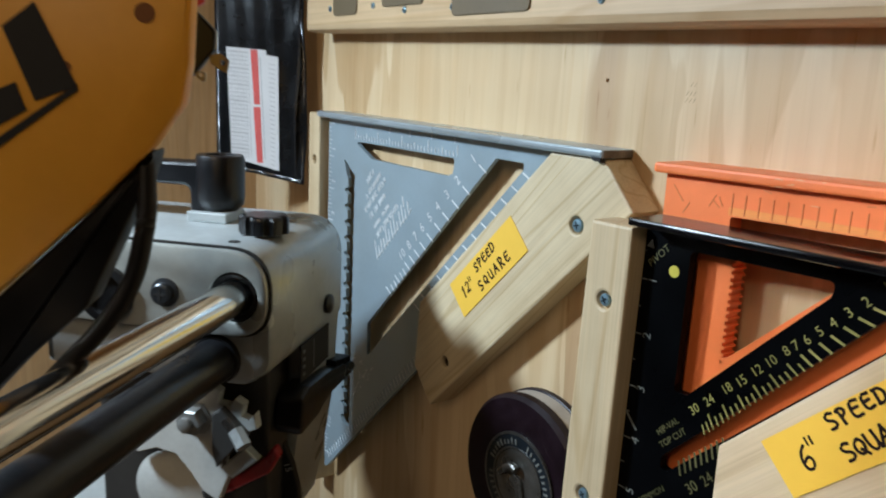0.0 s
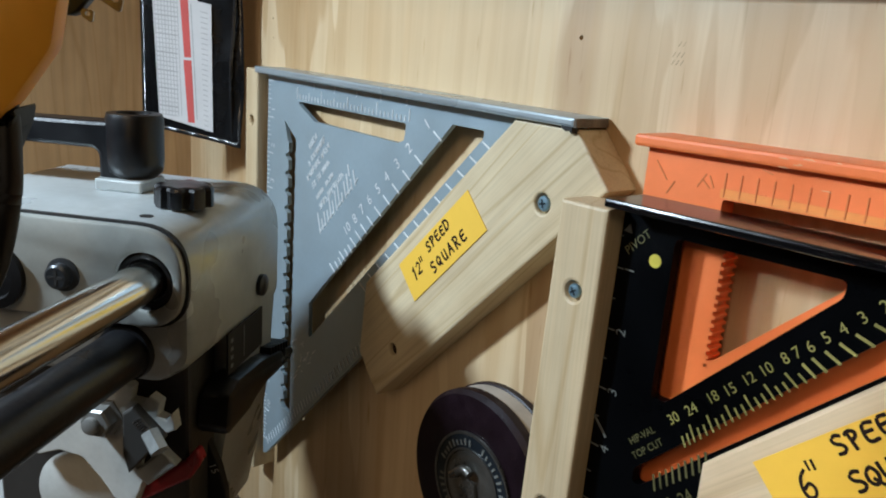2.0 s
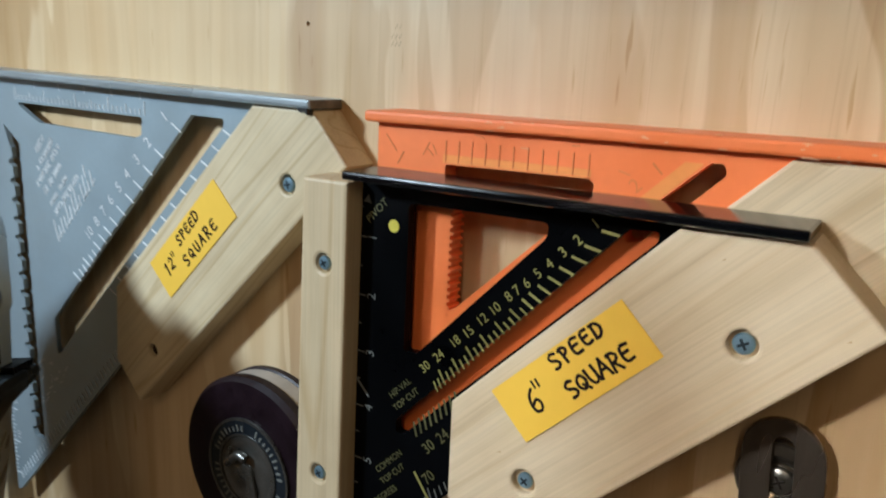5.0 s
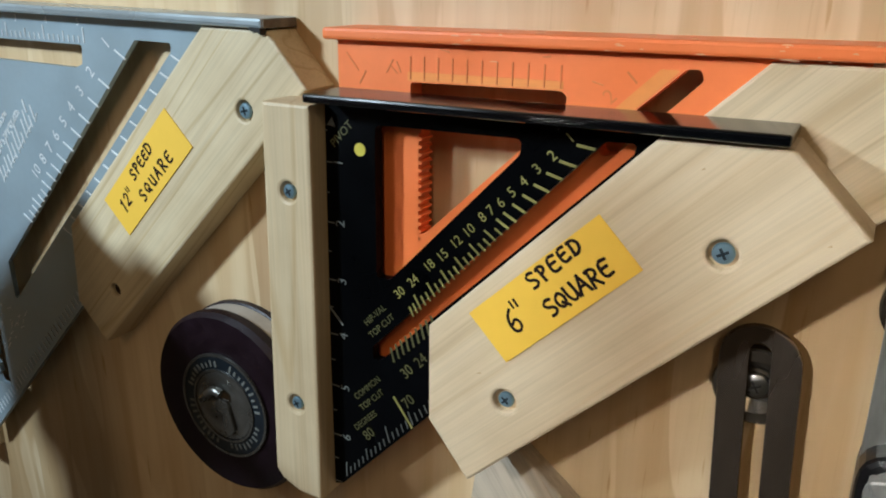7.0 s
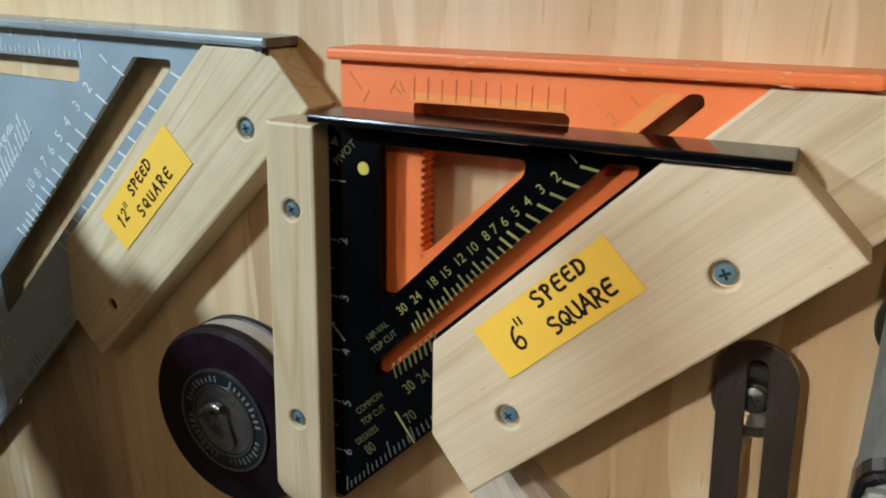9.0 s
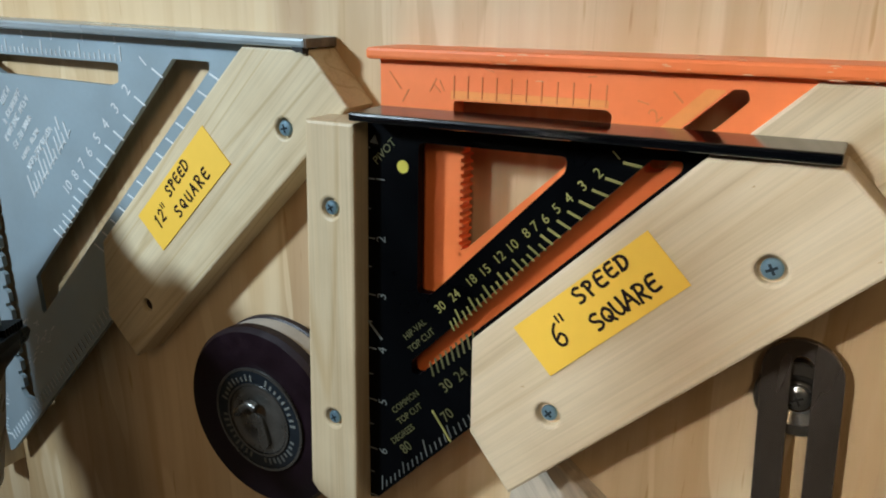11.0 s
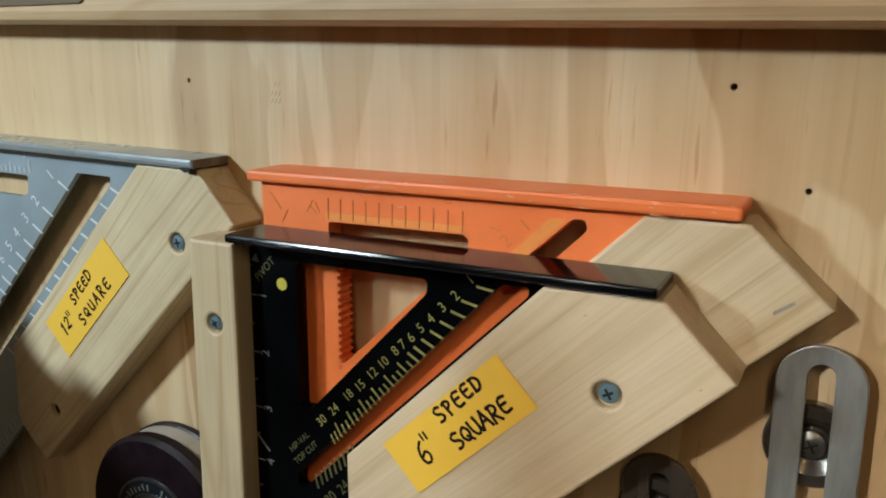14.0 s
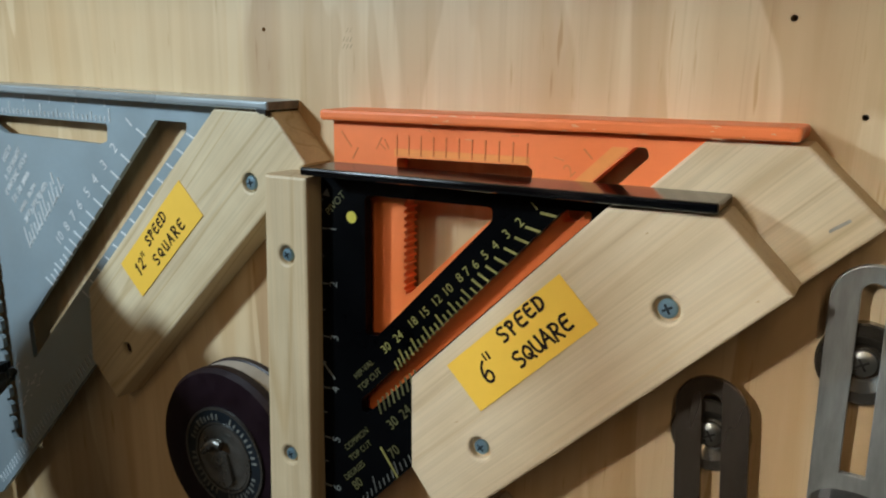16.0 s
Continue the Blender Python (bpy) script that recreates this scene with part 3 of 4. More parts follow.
def pen(bm, ch, at, size, turn, y, wide):
    """One hand-drawn letter: flat round-ended marker strokes in the x-z plane."""
    ca, sa = math.cos(radians(turn)), math.sin(radians(turn))
    for n, stroke in enumerate(GLYPH[ch]):
        pts = [(at.x + size * (ca * u - sa * v), at.y + size * (sa * u + ca * v)) for u, v in stroke]
        a, b = Vector(pts[0]), Vector(pts[1])
        c, d = Vector(pts[-2]), Vector(pts[-1])
        ends = [tuple(a - (b - a).normalized() * wide * 0.45)], [tuple(d + (d - c).normalized() * wide * 0.45)]
        line = ends[0] + pts + ends[1]
        radii = [wide * 0.34] + [wide * random.uniform(0.47, 0.54) for q in pts] + [wide * 0.34]
        tube = pipe([(p[0], 0.0, p[1]) for p in line], radii, 8, 4)
        for v in tube.verts:
            v.co.y = y + v.co.y * 0.06 - 0.0003 * n
        me = bpy.data.meshes.new("stroke")
        tube.to_mesh(me)
        tube.free()
        bm.from_mesh(me)
        bpy.data.meshes.remove(me)


def card(name, corner, along, up, rows, y, wide, label):
    """A yellow card with marker lettering. corner: its lower left; along, up: its two sides as lengths at 45 degrees."""
    k = math.sqrt(0.5)
    ex, ez = Vector((k, k)), Vector((-k, k))
    c = Vector(corner)
    pts = [tuple(c), tuple(c + ex * along), tuple(c + ex * along + ez * up), tuple(c + ez * up)]
    ob = thing(name, (c.x, y, c.y), 0.0, label, "label")
    part("card", slab(pts, y - 0.004, y), LABEL, ob)
    for text, a0, a1, b0, b1, size in rows:
        for i, ch in enumerate(text):
            q = i / max(1, len(text) - 1)
            p = c + ex * along * (a0 + (a1 - a0) * q) + ez * up * (b0 + (b1 - b0) * q + random.uniform(-0.02, 0.02))
            bm = bmesh.new()
            pen(bm, ch, p, size * random.uniform(0.94, 1.08), 46 + random.uniform(-7, 7), y - 0.0046, wide * (0.75 if ch == "\"" else 1.0))
            part("letter", bm, INK, ob, "black hand-written marker letter")
    return ob


card("label", (-0.805, 11.562), 0.742, 0.232, [("12", 0.135, 0.205, 0.50, 0.52, 0.062), ("\"", 0.262, 0.262, 0.68, 0.68, 0.045), ("SPEED", 0.40, 0.665, 0.77, 0.81, 0.052), ("SQUARE", 0.36, 0.77, 0.27, 0.32, 0.058)], -0.191, 0.0122,
     "yellow card lettered 12 inch speed square on the block")

# ---- orange square behind the black one ----
orange = thing("speed_square", (1.4, -0.11, 10.5), 0.0, "orange plastic speed square held behind the black one", "speed square")
OF = -0.172


part("plate", slab([(0.557, 12.618), (2.40, 12.645), (2.40, 12.60), (0.60, 10.66), (0.557, 10.66)], OF, -0.09,
                   [rounded([(0.892, 12.472), (1.494, 12.489), (1.516, 12.472), (1.506, 12.405), (0.892, 12.385)], 0.015),
                    rounded([(0.93, 12.335), (1.29, 12.34), (1.365, 12.315), (1.355, 12.27), (0.965, 11.888), (0.93, 11.872)], 0.02),
                    rounded([(1.90, 12.588), (1.945, 12.592), (1.955, 12.556), (1.70, 12.295), (1.645, 12.285), (1.635, 12.335)], 0.022)], 0.0), ORANGE, orange)
bm = bmesh.new()
for i in range(15):
    z = 12.30 - i * 0.031
    slab([(0.928, z), (0.943, z - 0.005), (0.943, z - 0.013), (0.928, z - 0.018)], OF, -0.09, bm=bm)
part("teeth", bm, ORANGE, orange, "small saw-toothed edge")
part("flange", slab(rounded([(0.52, 12.612), (2.437, 12.645), (2.437, 12.69), (0.52, 12.657)], 0.014, 3), -0.225, -0.004, soft=0.012), ORANGE, orange)
bm = bmesh.new()
for i in range(26):
    x, z = random.uniform(0.56, 2.40), random.choice((12.614, 12.648)) + 0.0172 * x + random.uniform(-0.008, 0.004)
    far = random.uniform(0.008, 0.05)
    slab([(x, z), (x + far, z + random.uniform(-0.002, 0.002)), (x + far * 0.7, z + 0.004), (x + far * 0.2, z + 0.003)], -0.2258, -0.225, bm=bm)
part("rub_mark", bm, ORANGE_WORN, orange, "pale rubbed marks along the flange", kind="stuff")
bm = bmesh.new()
for i in range(11):
    x = 0.893 + i * 0.0597
    dash(bm, (x, 12.482 + 0.0013 * i), (x, 12.566 + 0.0008 * i), 0.0045, OF, 0.003)
for a, b in (((0.60, 12.565), (0.655, 12.50)), ((0.66, 12.45), (0.69, 12.50)), ((0.80, 12.53), (0.835, 12.50)), ((0.785, 12.50), (0.815, 12.55)), ((0.83, 12.545), (0.85, 12.505)),
             ((1.60, 12.53), (1.64, 12.52)), ((1.02, 12.60), (1.06, 12.59)), ((1.42, 12.597), (1.45, 12.60))):
    dash(bm, a, b, 0.005, OF, 0.002)
part("tick_scale", bm, ORANGE_DEEP, orange, "moulded ticks", kind="stuff")
part("slot_pad", slab(rounded([(1.82, 12.584), (1.885, 12.586), (1.615, 12.315), (1.55, 12.315)], 0.006), OF - 0.001, OF), ORANGE_PAD, orange, "slightly yellower raised slot edge")
part("scale_pad", slab(rounded([(0.88, 12.476), (1.50, 12.492), (1.50, 12.522), (0.88, 12.51)], 0.006), OF - 0.001, OF), ORANGE_PAD, orange, "slightly yellower raised scale pad")
for s, x, z, h, a in (("1", 1.735, 12.55, 0.05, 45), ("2", 1.665, 12.485, 0.05, 45)):
    numeral(s, (x, z), h, a, OF, ORANGE_DEEP, orange)
orange_block = holder_board("holder_block", [(2.143, 12.628), (2.459, 12.634), (2.708, 12.405), (1.58, 11.27), (1.36, 11.45), (1.33, 11.82)], -0.19, -0.004, BOARD_O, [],
             "pale poplar block holding the orange square, cut with slanted ends")
part("scuff", slab(rounded([(2.545, 12.365), (2.605, 12.41), (2.60, 12.42), (2.545, 12.378)], 0.004, 2), -0.1915, -0.19), SCUFF, orange_block, "grey rubbed scuff")

# ---- black square in front ----
black = thing("speed_square", (1.2, -0.3, 10.6), 0.0, "black anodised speed square with yellow printed scales", "speed square")
YB = -0.265
part("plate", slab([(0.54, 12.404), (2.20, 12.436), (2.20, 12.41), (0.585, 10.615), (0.54, 10.6)], YB, YB + 0.045,
                   [rounded([(0.792, 12.315), (1.40, 12.33), (1.395, 12.275), (0.855, 11.695), (0.79, 11.69)], [0.03, 0.04, 0.05, 0.03, 0.02]),
                    rounded([(1.69, 12.355), (1.795, 12.36), (1.79, 12.325), (0.80, 11.312), (0.765, 11.315), (0.765, 11.372)], 0.03)], 0.0), BLACK_FACE, black)
part("flange", slab(rounded([(0.575, 12.398), (2.25, 12.430), (2.25, 12.464), (0.575, 12.432)], 0.008, 2), -0.425, -0.205, soft=0.01), BLACK, black, "glossy black flange along the top")
for i in range(-1, 13):
    z = 12.143 - i * 0.127
    if z < 12.3:
        tick((0.54, z), (0.585 if i % 2 == 0 else 0.565, z), 0.005, YB, PALE_MARK, black)
tick((0.545, 11.505), (0.615, 11.435), 0.008, YB, PALE_MARK, black)
for i in range(6):
    numeral(str(i + 1), (0.618, 12.146 - i * 0.254), 0.045, 90, YB, PALE_MARK, black)
# hip scale: each tick leans from the slot's edge
HIP = (0.0, 0.085, 0.15, 0.215, 0.275, 0.33, 0.38, 0.42, 0.455, 0.49, 0.52, 0.55, 0.58, 0.61, 0.64, 0.67, 0.70, 0.73, 0.76, 0.79, 0.82, 0.85, 0.88, 0.91, 0.94, 0.965, 0.99)
for i, d in enumerate(HIP):
    x, z = 1.662 - d * 0.70, 12.326 - d * 0.77
    q = 0.066 if (i < 8 or i % 3 == 0) else 0.042
    tick((x, z), (x - q * (0.99 - 0.5 * d), z + q * (0.12 + 0.75 * d)), 0.009 if i < 8 else 0.0065, YB, GOLD_MARK, black)
for s, x, z in (("1", 1.573, 12.355), ("2", 1.515, 12.287), ("3", 1.463, 12.235), ("4", 1.416, 12.183), ("5", 1.373, 12.139), ("6", 1.332, 12.094), ("7", 1.294, 12.060),
                ("8", 1.262, 12.028), ("10", 1.208, 11.968), ("12", 1.156, 11.913), ("15", 1.098, 11.849), ("18", 1.040, 11.795), ("24", 0.967, 11.716), ("30", 0.903, 11.651)):
    numeral(s, (x, z), 0.038, 47, YB, GOLD_MARK, black)
for s, x, z in (("24", 1.005, 11.373), ("30", 0.938, 11.303), ("70", 0.945, 11.163), ("80", 0.739, 10.935)):
    numeral(s, (x, z), 0.046, 50, YB, GOLD_SHADED, black)
for s, x, z, h in (("PIVOT", 0.636, 12.262, 0.034), ("HIP-VAL", 0.781, 11.522, 0.028), ("TOP CUT", 0.814, 11.480, 0.028), ("COMMON", 0.735, 11.165, 0.028), ("TOP CUT", 0.757, 11.112, 0.028), ("DEGREES", 0.722, 10.998, 0.028)):
    numeral(s, (x, z), h, 46, YB, GOLD_SHADED, black, 0.0, "word")
part("arrow", slab([(0.565, 12.292), (0.59, 12.325), (0.605, 12.288)], YB - 0.004, YB), PALE_MARK, black, "pale printed arrow")
for i in range(9):
    x, z = 0.875 + i * 0.024, 11.33 + i * 0.024
    tick((x, z), (x - 0.018, z + 0.062), 0.008, YB, GOLD_SHADED, black)
for i in range(20):
    x, z = 0.61 + i * 0.0238, 10.665 + i * 0.0262
    q = 0.075 if i % 10 == 0 else 0.055 if i % 5 == 0 else 0.034
    tick((x, z), (x - q * 0.3 * (i / 10), z + q), 0.004, YB, PALE_MARK, black)
tick((0.965, 11.04), (0.87, 11.165), 0.009, YB, GOLD_MARK, black)
for i in range(10):
    x, z = 1.735 - i * 0.075, 12.235 - i * 0.0768
    tick((x + 0.03, z - 0.02), (x + 0.004, z - 0.003), 0.006, YB, GOLD_MARK, black)
part("pivot_dot", lathe([(0.026, 0.0), (0.026, -0.004)], (0.722, YB, 12.211), "y", 20), DOT, black, "round yellow dot")

black_block = holder_board("holder_block", [(1.886, 12.406), (2.258, 12.422), (2.488, 12.196), (1.288, 10.972), (1.108, 11.195), (1.104, 11.60)], -0.38, -0.194, BOARD_6,
             [(2.112, 12.085), (1.432, 11.375)], "pale poplar block holding the black square, cut with slanted ends")
for x, z, w in ((1.315, 11.46, 0.02), (2.02, 12.33, 0.012), (2.38, 12.16, 0.014)):
    part("nick", slab([(x, z), (x + w, z + 0.003), (x + w * 0.8, z + 0.01)], -0.3812, -0.38), STAMP, black_block, "small dark nick")
screw((2.112, -0.362, 12.085), 0.043, 30)
screw((1.432, -0.362, 11.375), 0.039, 50)
card("label", (1.436, 11.541), 0.637, 0.222, [("6", 0.212, 0.212, 0.48, 0.48, 0.088), ("\"", 0.278, 0.278, 0.68, 0.68, 0.055), ("SPEED", 0.464, 0.782, 0.82, 0.84, 0.056), ("SQUARE", 0.452, 0.842, 0.31, 0.34, 0.062)], -0.381, 0.0118,
     "yellow card lettered 6 inch speed square on the block")
strip = thing("side_strip", (0.42, -0.18, 10.6), 0.0, "narrow pine strip with chamfered foot beside the black square", "wooden strip")
part("board", slab([(0.316, 12.374), (0.556, 12.378), (0.53, 10.56), (0.40, 10.56), (0.306, 10.60), (0.268, 10.645)], -0.365, -0.004,
                   [circle(0.431, 12.02, 0.042, 18), circle(0.412, 11.035, 0.042, 18)], 0.014), STRIP, strip)
for z, x in ((12.02, 0.431), (11.035, 0.412)):
    part("screw_seat", lathe([(0.042, -0.002), (0.038, 0.0)], (x, -0.335, z), "y", 18), STRIP, strip)
    screw((x, -0.353, z), 0.038, 35)

# pale block on the wall below
low = thing("wood_offcut", (1.3, -0.05, 10.2), 0.0, "pale wooden block fixed low on the plywood wall", "wood block")
part("board", slab([(1.10, 10.1), (1.20, 10.93), (1.385, 10.978), (1.571, 10.84), (1.95, 10.52), (1.60, 10.1)], -0.10, -0.004, soft=0.01), PALE_WOOD, low)

# ---- reel tape measure ----
reel = thing("tape_measure", (-0.07, -0.2, 10.4), 0.0, "old round leather-cased reel tape measure hung on the wall", "tape measure")
at = (-0.07, 0.0, 10.86)
part("case", lathe([(0.30, -0.10), (0.45, -0.10), (0.475, -0.13), (0.475, -0.16), (0.462, -0.17), (0.462, -0.25), (0.475, -0.26), (0.475, -0.305), (0.455, -0.33), (0.29, -0.335), (0.275, -0.33)], at, "y", 72), LEATHER, reel,
     "dark maroon leather case", True)
part("hub_rim", lathe([(0.183, -0.34), (0.195, -0.34), (0.195, -0.35), (0.183, -0.35), (0.183, -0.34)], at, "y", 48, None, False), NICKEL, reel, "bright rim round the hub", True)
part("band", lathe([(0.46, -0.165), (0.467, -0.17), (0.467, -0.25), (0.46, -0.255)], at, "y", 72), TAPE_EDGE, reel, "cream band round the edge", True)
ring = part("name_ring", lathe([(0.27, -0.33), (0.27, -0.338), (0.268, -0.343), (0.18, -0.343)], at, "y", 56), RING_BLUE, reel, "dark enamelled ring with worn lettering", True)
part("rim", lathe([(0.262, -0.334), (0.275, -0.334), (0.275, -0.347), (0.262, -0.347), (0.262, -0.334)], at, "y", 56, None, False), NICKEL, reel, "thin nickel rim", True)
bm = bmesh.new()
for i in range(44):
    a = i / 44 * 2 * math.pi
    if i % 11 in (0, 10):
        continue
    h = random.uniform(0.6, 1.0)
    p = Vector((at[0] + 0.207 * math.cos(a), at[2] + 0.207 * math.sin(a)))
    q = Vector((at[0] + (0.207 + 0.038 * h) * math.cos(a), at[2] + (0.207 + 0.038 * h) * math.sin(a)))
    dash(bm, p, q, 0.012, -0.343, 0.003)
part("ring_print", bm, PALE_MARK, ring, "worn pale lettering bars", kind="stuff")
part("hub", lathe([(0.18, -0.33), (0.178, -0.346), (0.16, -0.352), (0.15, -0.35), (0.06, -0.352), (0.05, -0.36), (0.02, -0.362)], at, "y", 48), NICKEL, reel, "dull nickel hub", True)
arm = pipe([(at[0] - 0.115, -0.368, at[2] + 0.02), (at[0] - 0.02, -0.385, at[2] + 0.10), (at[0] + 0.03, -0.385, at[2] + 0.095)], 0.022, 12, 5)
part("crank_knob", arm, NICKEL, reel, "folding crank knob", True)
part("crank_arm", slab(rounded([(at[0] - 0.02, at[2] + 0.06), (at[0] + 0.05, at[2] + 0.04), (at[0] + 0.085, at[2] - 0.10), (at[0] + 0.04, at[2] - 0.155), (at[0] + 0.01, at[2] - 0.10), (at[0] + 0.02, at[2] - 0.0)], 0.025), -0.37, -0.355, soft=0.004), NICKEL, reel, "folding crank arm")

# ---- angle gauges held on cup magnets ----


def angle_gauge(cx, top, foot, lean, wide, slot, mat, magnet_z, label, knob):
    """A slotted blade from top to foot; lean: how far its foot shifts sideways."""
    ob = thing("angle_gauge", (cx, -0.1, foot), 0.0, label, "angle gauge", "angle gauges")
    s = lean / (top - foot)

    def at_z(x, z):
        return (cx + x + s * (top - z), z)

    n = 14
    arc = [at_z(wide / 2 * math.cos(math.pi * i / n), top - wide / 2 + wide / 2 * math.sin(math.pi * i / n)) for i in range(n + 1)]
    outline = arc + [at_z(-wide / 2, foot), at_z(wide / 2, foot)]
    hole = [at_z(slot / 2 * math.cos(math.pi * i / 8), top - 0.10 + slot / 2 * math.sin(math.pi * i / 8)) for i in range(9)] + [at_z(-slot / 2, knob + 0.10), at_z(slot / 2, knob + 0.10)]
    part("blade", slab(outline, -0.088, -0.066, [hole], 0.005), mat, ob, "slotted steel blade")
    handle = part("handle", slab(rounded([at_z(-wide * 0.52, knob + 0.04), at_z(wide * 0.52, knob + 0.04), at_z(wide * 0.52, foot - 1.0), at_z(-wide * 0.52, foot - 1.0)], [0.12, 0.12, 0.03, 0.03]), -0.19, -0.02, soft=0.02), PLASTIC, ob, "black handle")
    kx, kz = at_z(0.0, knob - 0.10)
    part("lock_washer", lathe([(0.11, -0.185), (0.11, -0.20), (0.09, -0.205), (0.05, -0.205)], (kx, 0, kz), "y", 30), GREY_STEEL, handle, "steel washer", True)
    part("lock_nut", lathe([(0.055, -0.2), (0.055, -0.235), (0.045, -0.245), (0.02, -0.245)], (kx, 0, kz), "y", 6), CHROME, handle, "steel clamping nut")
    part("thumb_lever", slab(rounded([(kx - 0.11, kz + 0.075), (kx - 0.05, kz + 0.09), (kx + 0.01, kz + 0.03), (kx - 0.02, kz - 0.01), (kx - 0.09, kz + 0.03)], 0.02), -0.245, -0.205, soft=0.01), GREY_STEEL, handle, "thumb lever")
    mx, mz = at_z(-0.012, magnet_z)
    mag = thing("cup_magnet", (mx, -0.05, mz - 0.14), 0.0, "round nickel cup magnet screwed to the wall", "magnet", "cup magnets")
    part("cup", lathe([(0.135, -0.004), (0.145, -0.02), (0.145, -0.055), (0.138, -0.062), (0.10, -0.062), (0.06, -0.03)], (mx, 0, mz), "y", 40), MAGNET, mag, "", True)
    part("screw", lathe([(0.045, -0.035), (0.045, -0.05), (0.03, -0.058), (0.012, -0.06)], (mx, 0, mz), "y", 20), NICKEL, mag, "dull nickel screw", True)
    bm = bmesh.new()
    dash(bm, (mx - 0.02, mz - 0.012), (mx + 0.02, mz + 0.012), 0.008, -0.06, 0.002)
    dash(bm, (mx - 0.012, mz + 0.02), (mx + 0.012, mz - 0.02), 0.008, -0.06, 0.002)
    part("cross_slot", bm, RECESS, mag, "dark cross recess")
    return ob


angle_gauge(2.232, 11.765, 10.75, 0.07, 0.268, 0.07, DARK_STEEL, 11.52, "dark steel angle gauge with a slotted blade on a magnet", 10.78)
angle_gauge(2.695, 12.262, 11.2, 0.03, 0.262, 0.078, GREY_STEEL, 11.91, "grey steel angle gauge with a slotted blade on a magnet", 11.42)

# ---- mitre saw: local x runs along its front, local y into it ----
saw = thing("mitre_saw", (-0.99, -1.73, 8.8), 43.0, "sliding mitre saw with grey cast head and yellow motor housing", "mitre saw")
ZS = 8.8


def sp(name, bm, mat, label="", smooth=False, parent=None):
    bm.transform(Matrix.Translation((0, 0, -ZS)))
    return part(name, bm, mat, parent or saw, label, smooth)


prof = rounded([(-0.95, 11.36), (0.20, 11.36), (0.352, 11.46), (0.352, 12.10), (-0.95, 12.10)], [0.02, 0.12, 0.12, 0.24, 0.05], 8)
sp("head_casting", slab(prof, 0.03, 1.12, soft=0.05), CAST, "grey painted casting", True)
plate = rounded([(-0.95, 11.65), (0.352, 11.65), (0.352, 12.095), (-0.95, 12.095)], [0.02, 0.2, 0.24, 0.05], 8)
front = sp("front_cover", slab(plate, -0.02, 0.02, [circle(0.175, 11.855, 0.13, 32)], 0.014), CAST_COVER, "grey cover round the rails", True)
sp("cover_seam", slab(rounded([(-0.95, 11.64), (0.364, 11.64), (0.364, 12.106), (-0.95, 12.106)], [0.02, 0.2, 0.24, 0.05], 8), 0.014, 0.036, [circle(0.175, 11.855, 0.13, 32)]), RECESS, "dark seam behind the cover")
sp("rail_bush", lathe([(0.13, 0.03), (0.13, 0.0), (0.118, -0.005), (0.10, 0.0), (0.10, 0.03)], (0.175, 0.0, 11.855), "y", 36), RUBBER, "black rail seal", True)
sp("rail_upper", lathe([(0.088, 0.1), (0.088, -2.4)], (0.175, 0.0, 11.855), "y", 48), CHROME, "polished chrome rail", True)
sp("rail_lower", lathe([(0.115, 0.2), (0.115, -2.4)], (0.06, 0.0, 11.505), "y", 40), PLASTIC, "black lower rail", True)
sp("lower_collar", lathe([(0.135, 0.3), (0.135, 0.04), (0.128, 0.0), (0.11, -0.005)], (0.06, 0.0, 11.505), "y", 36), PLASTIC, "black collar", True)
bolt = sp("cover_bolt", lathe([(0.075, -0.02), (0.075, -0.03), (0.055, -0.035), (0.055, -0.07), (0.045, -0.078), (0.01, -0.078)], (-0.19, 0.0, 11.85), "y", 24), BOLT_DARK, "dark steel bolt with a washer", True)
bm = bmesh.new()
dash(bm, (-0.225, 11.85), (-0.155, 11.85), 0.012, -0.078, 0.002)
dash(bm, (-0.19, 11.815), (-0.19, 11.885), 0.012, -0.078, 0.002)
sp("bolt_slot", bm, RECESS, "dark cross slot", False, bolt)
sp("left_seal", lathe([(0.15, -0.02), (0.15, -0.05), (0.11, -0.055), (0.10, -0.03)], (-0.52, 0.0, 11.81), "y", 32), RUBBER, "black rail seal", True)
sp("vent_hole", lathe([(0.03, 12.085), (0.03, 12.1025)], (0.098, 0.16, 0.0), "z", 20), RECESS, "dark screw hole")
# knurled knob
n = 8
star = []
for i in range(n * 6):
    a = 2 * math.pi * i / (n * 6)
    r = 0.135 if (i % 6) in (0, 1, 2, 3) else 0.115
    star.append((r * math.cos(a), r * math.sin(a)))
bm = slab(star, -0.10, 0.0, soft=0.02)
bm.transform(Matrix.Translation((0.14, 0.43, 12.105)) @ Matrix.Rotation(radians(-90), 4, "X"))
sp("star_knob", bm, PLASTIC, "black ribbed knob")
# locking lever
sp("lever_nut", box(-0.40, -0.15, 0.56, 0.80, 12.10, 12.16, 0.01), CAST, "pale square nut")
hub = sp("lever_hub", lathe([(0.10, 12.16), (0.132, 12.19), (0.14, 12.24), (0.14, 12.455), (0.132, 12.48), (0.085, 12.482), (0.08, 12.445), (0.02, 12.435)], (-0.255, 0.70, 0.0), "z", 44), PLASTIC, "black lever hub", True)
bm = slab(rounded([(-0.22, 12.44), (-1.35, 12.42), (-1.35, 12.30), (-0.40, 12.30), (-0.40, 12.12), (-0.30, 12.12), (-0.25, 12.2)], [0, 0.03, 0.03, 0.05, 0.01, 0.01, 0.02]), 0.60, 0.75, soft=0.02)
sp("lever_arm", bm, PLASTIC, "black lever arm", False, hub)
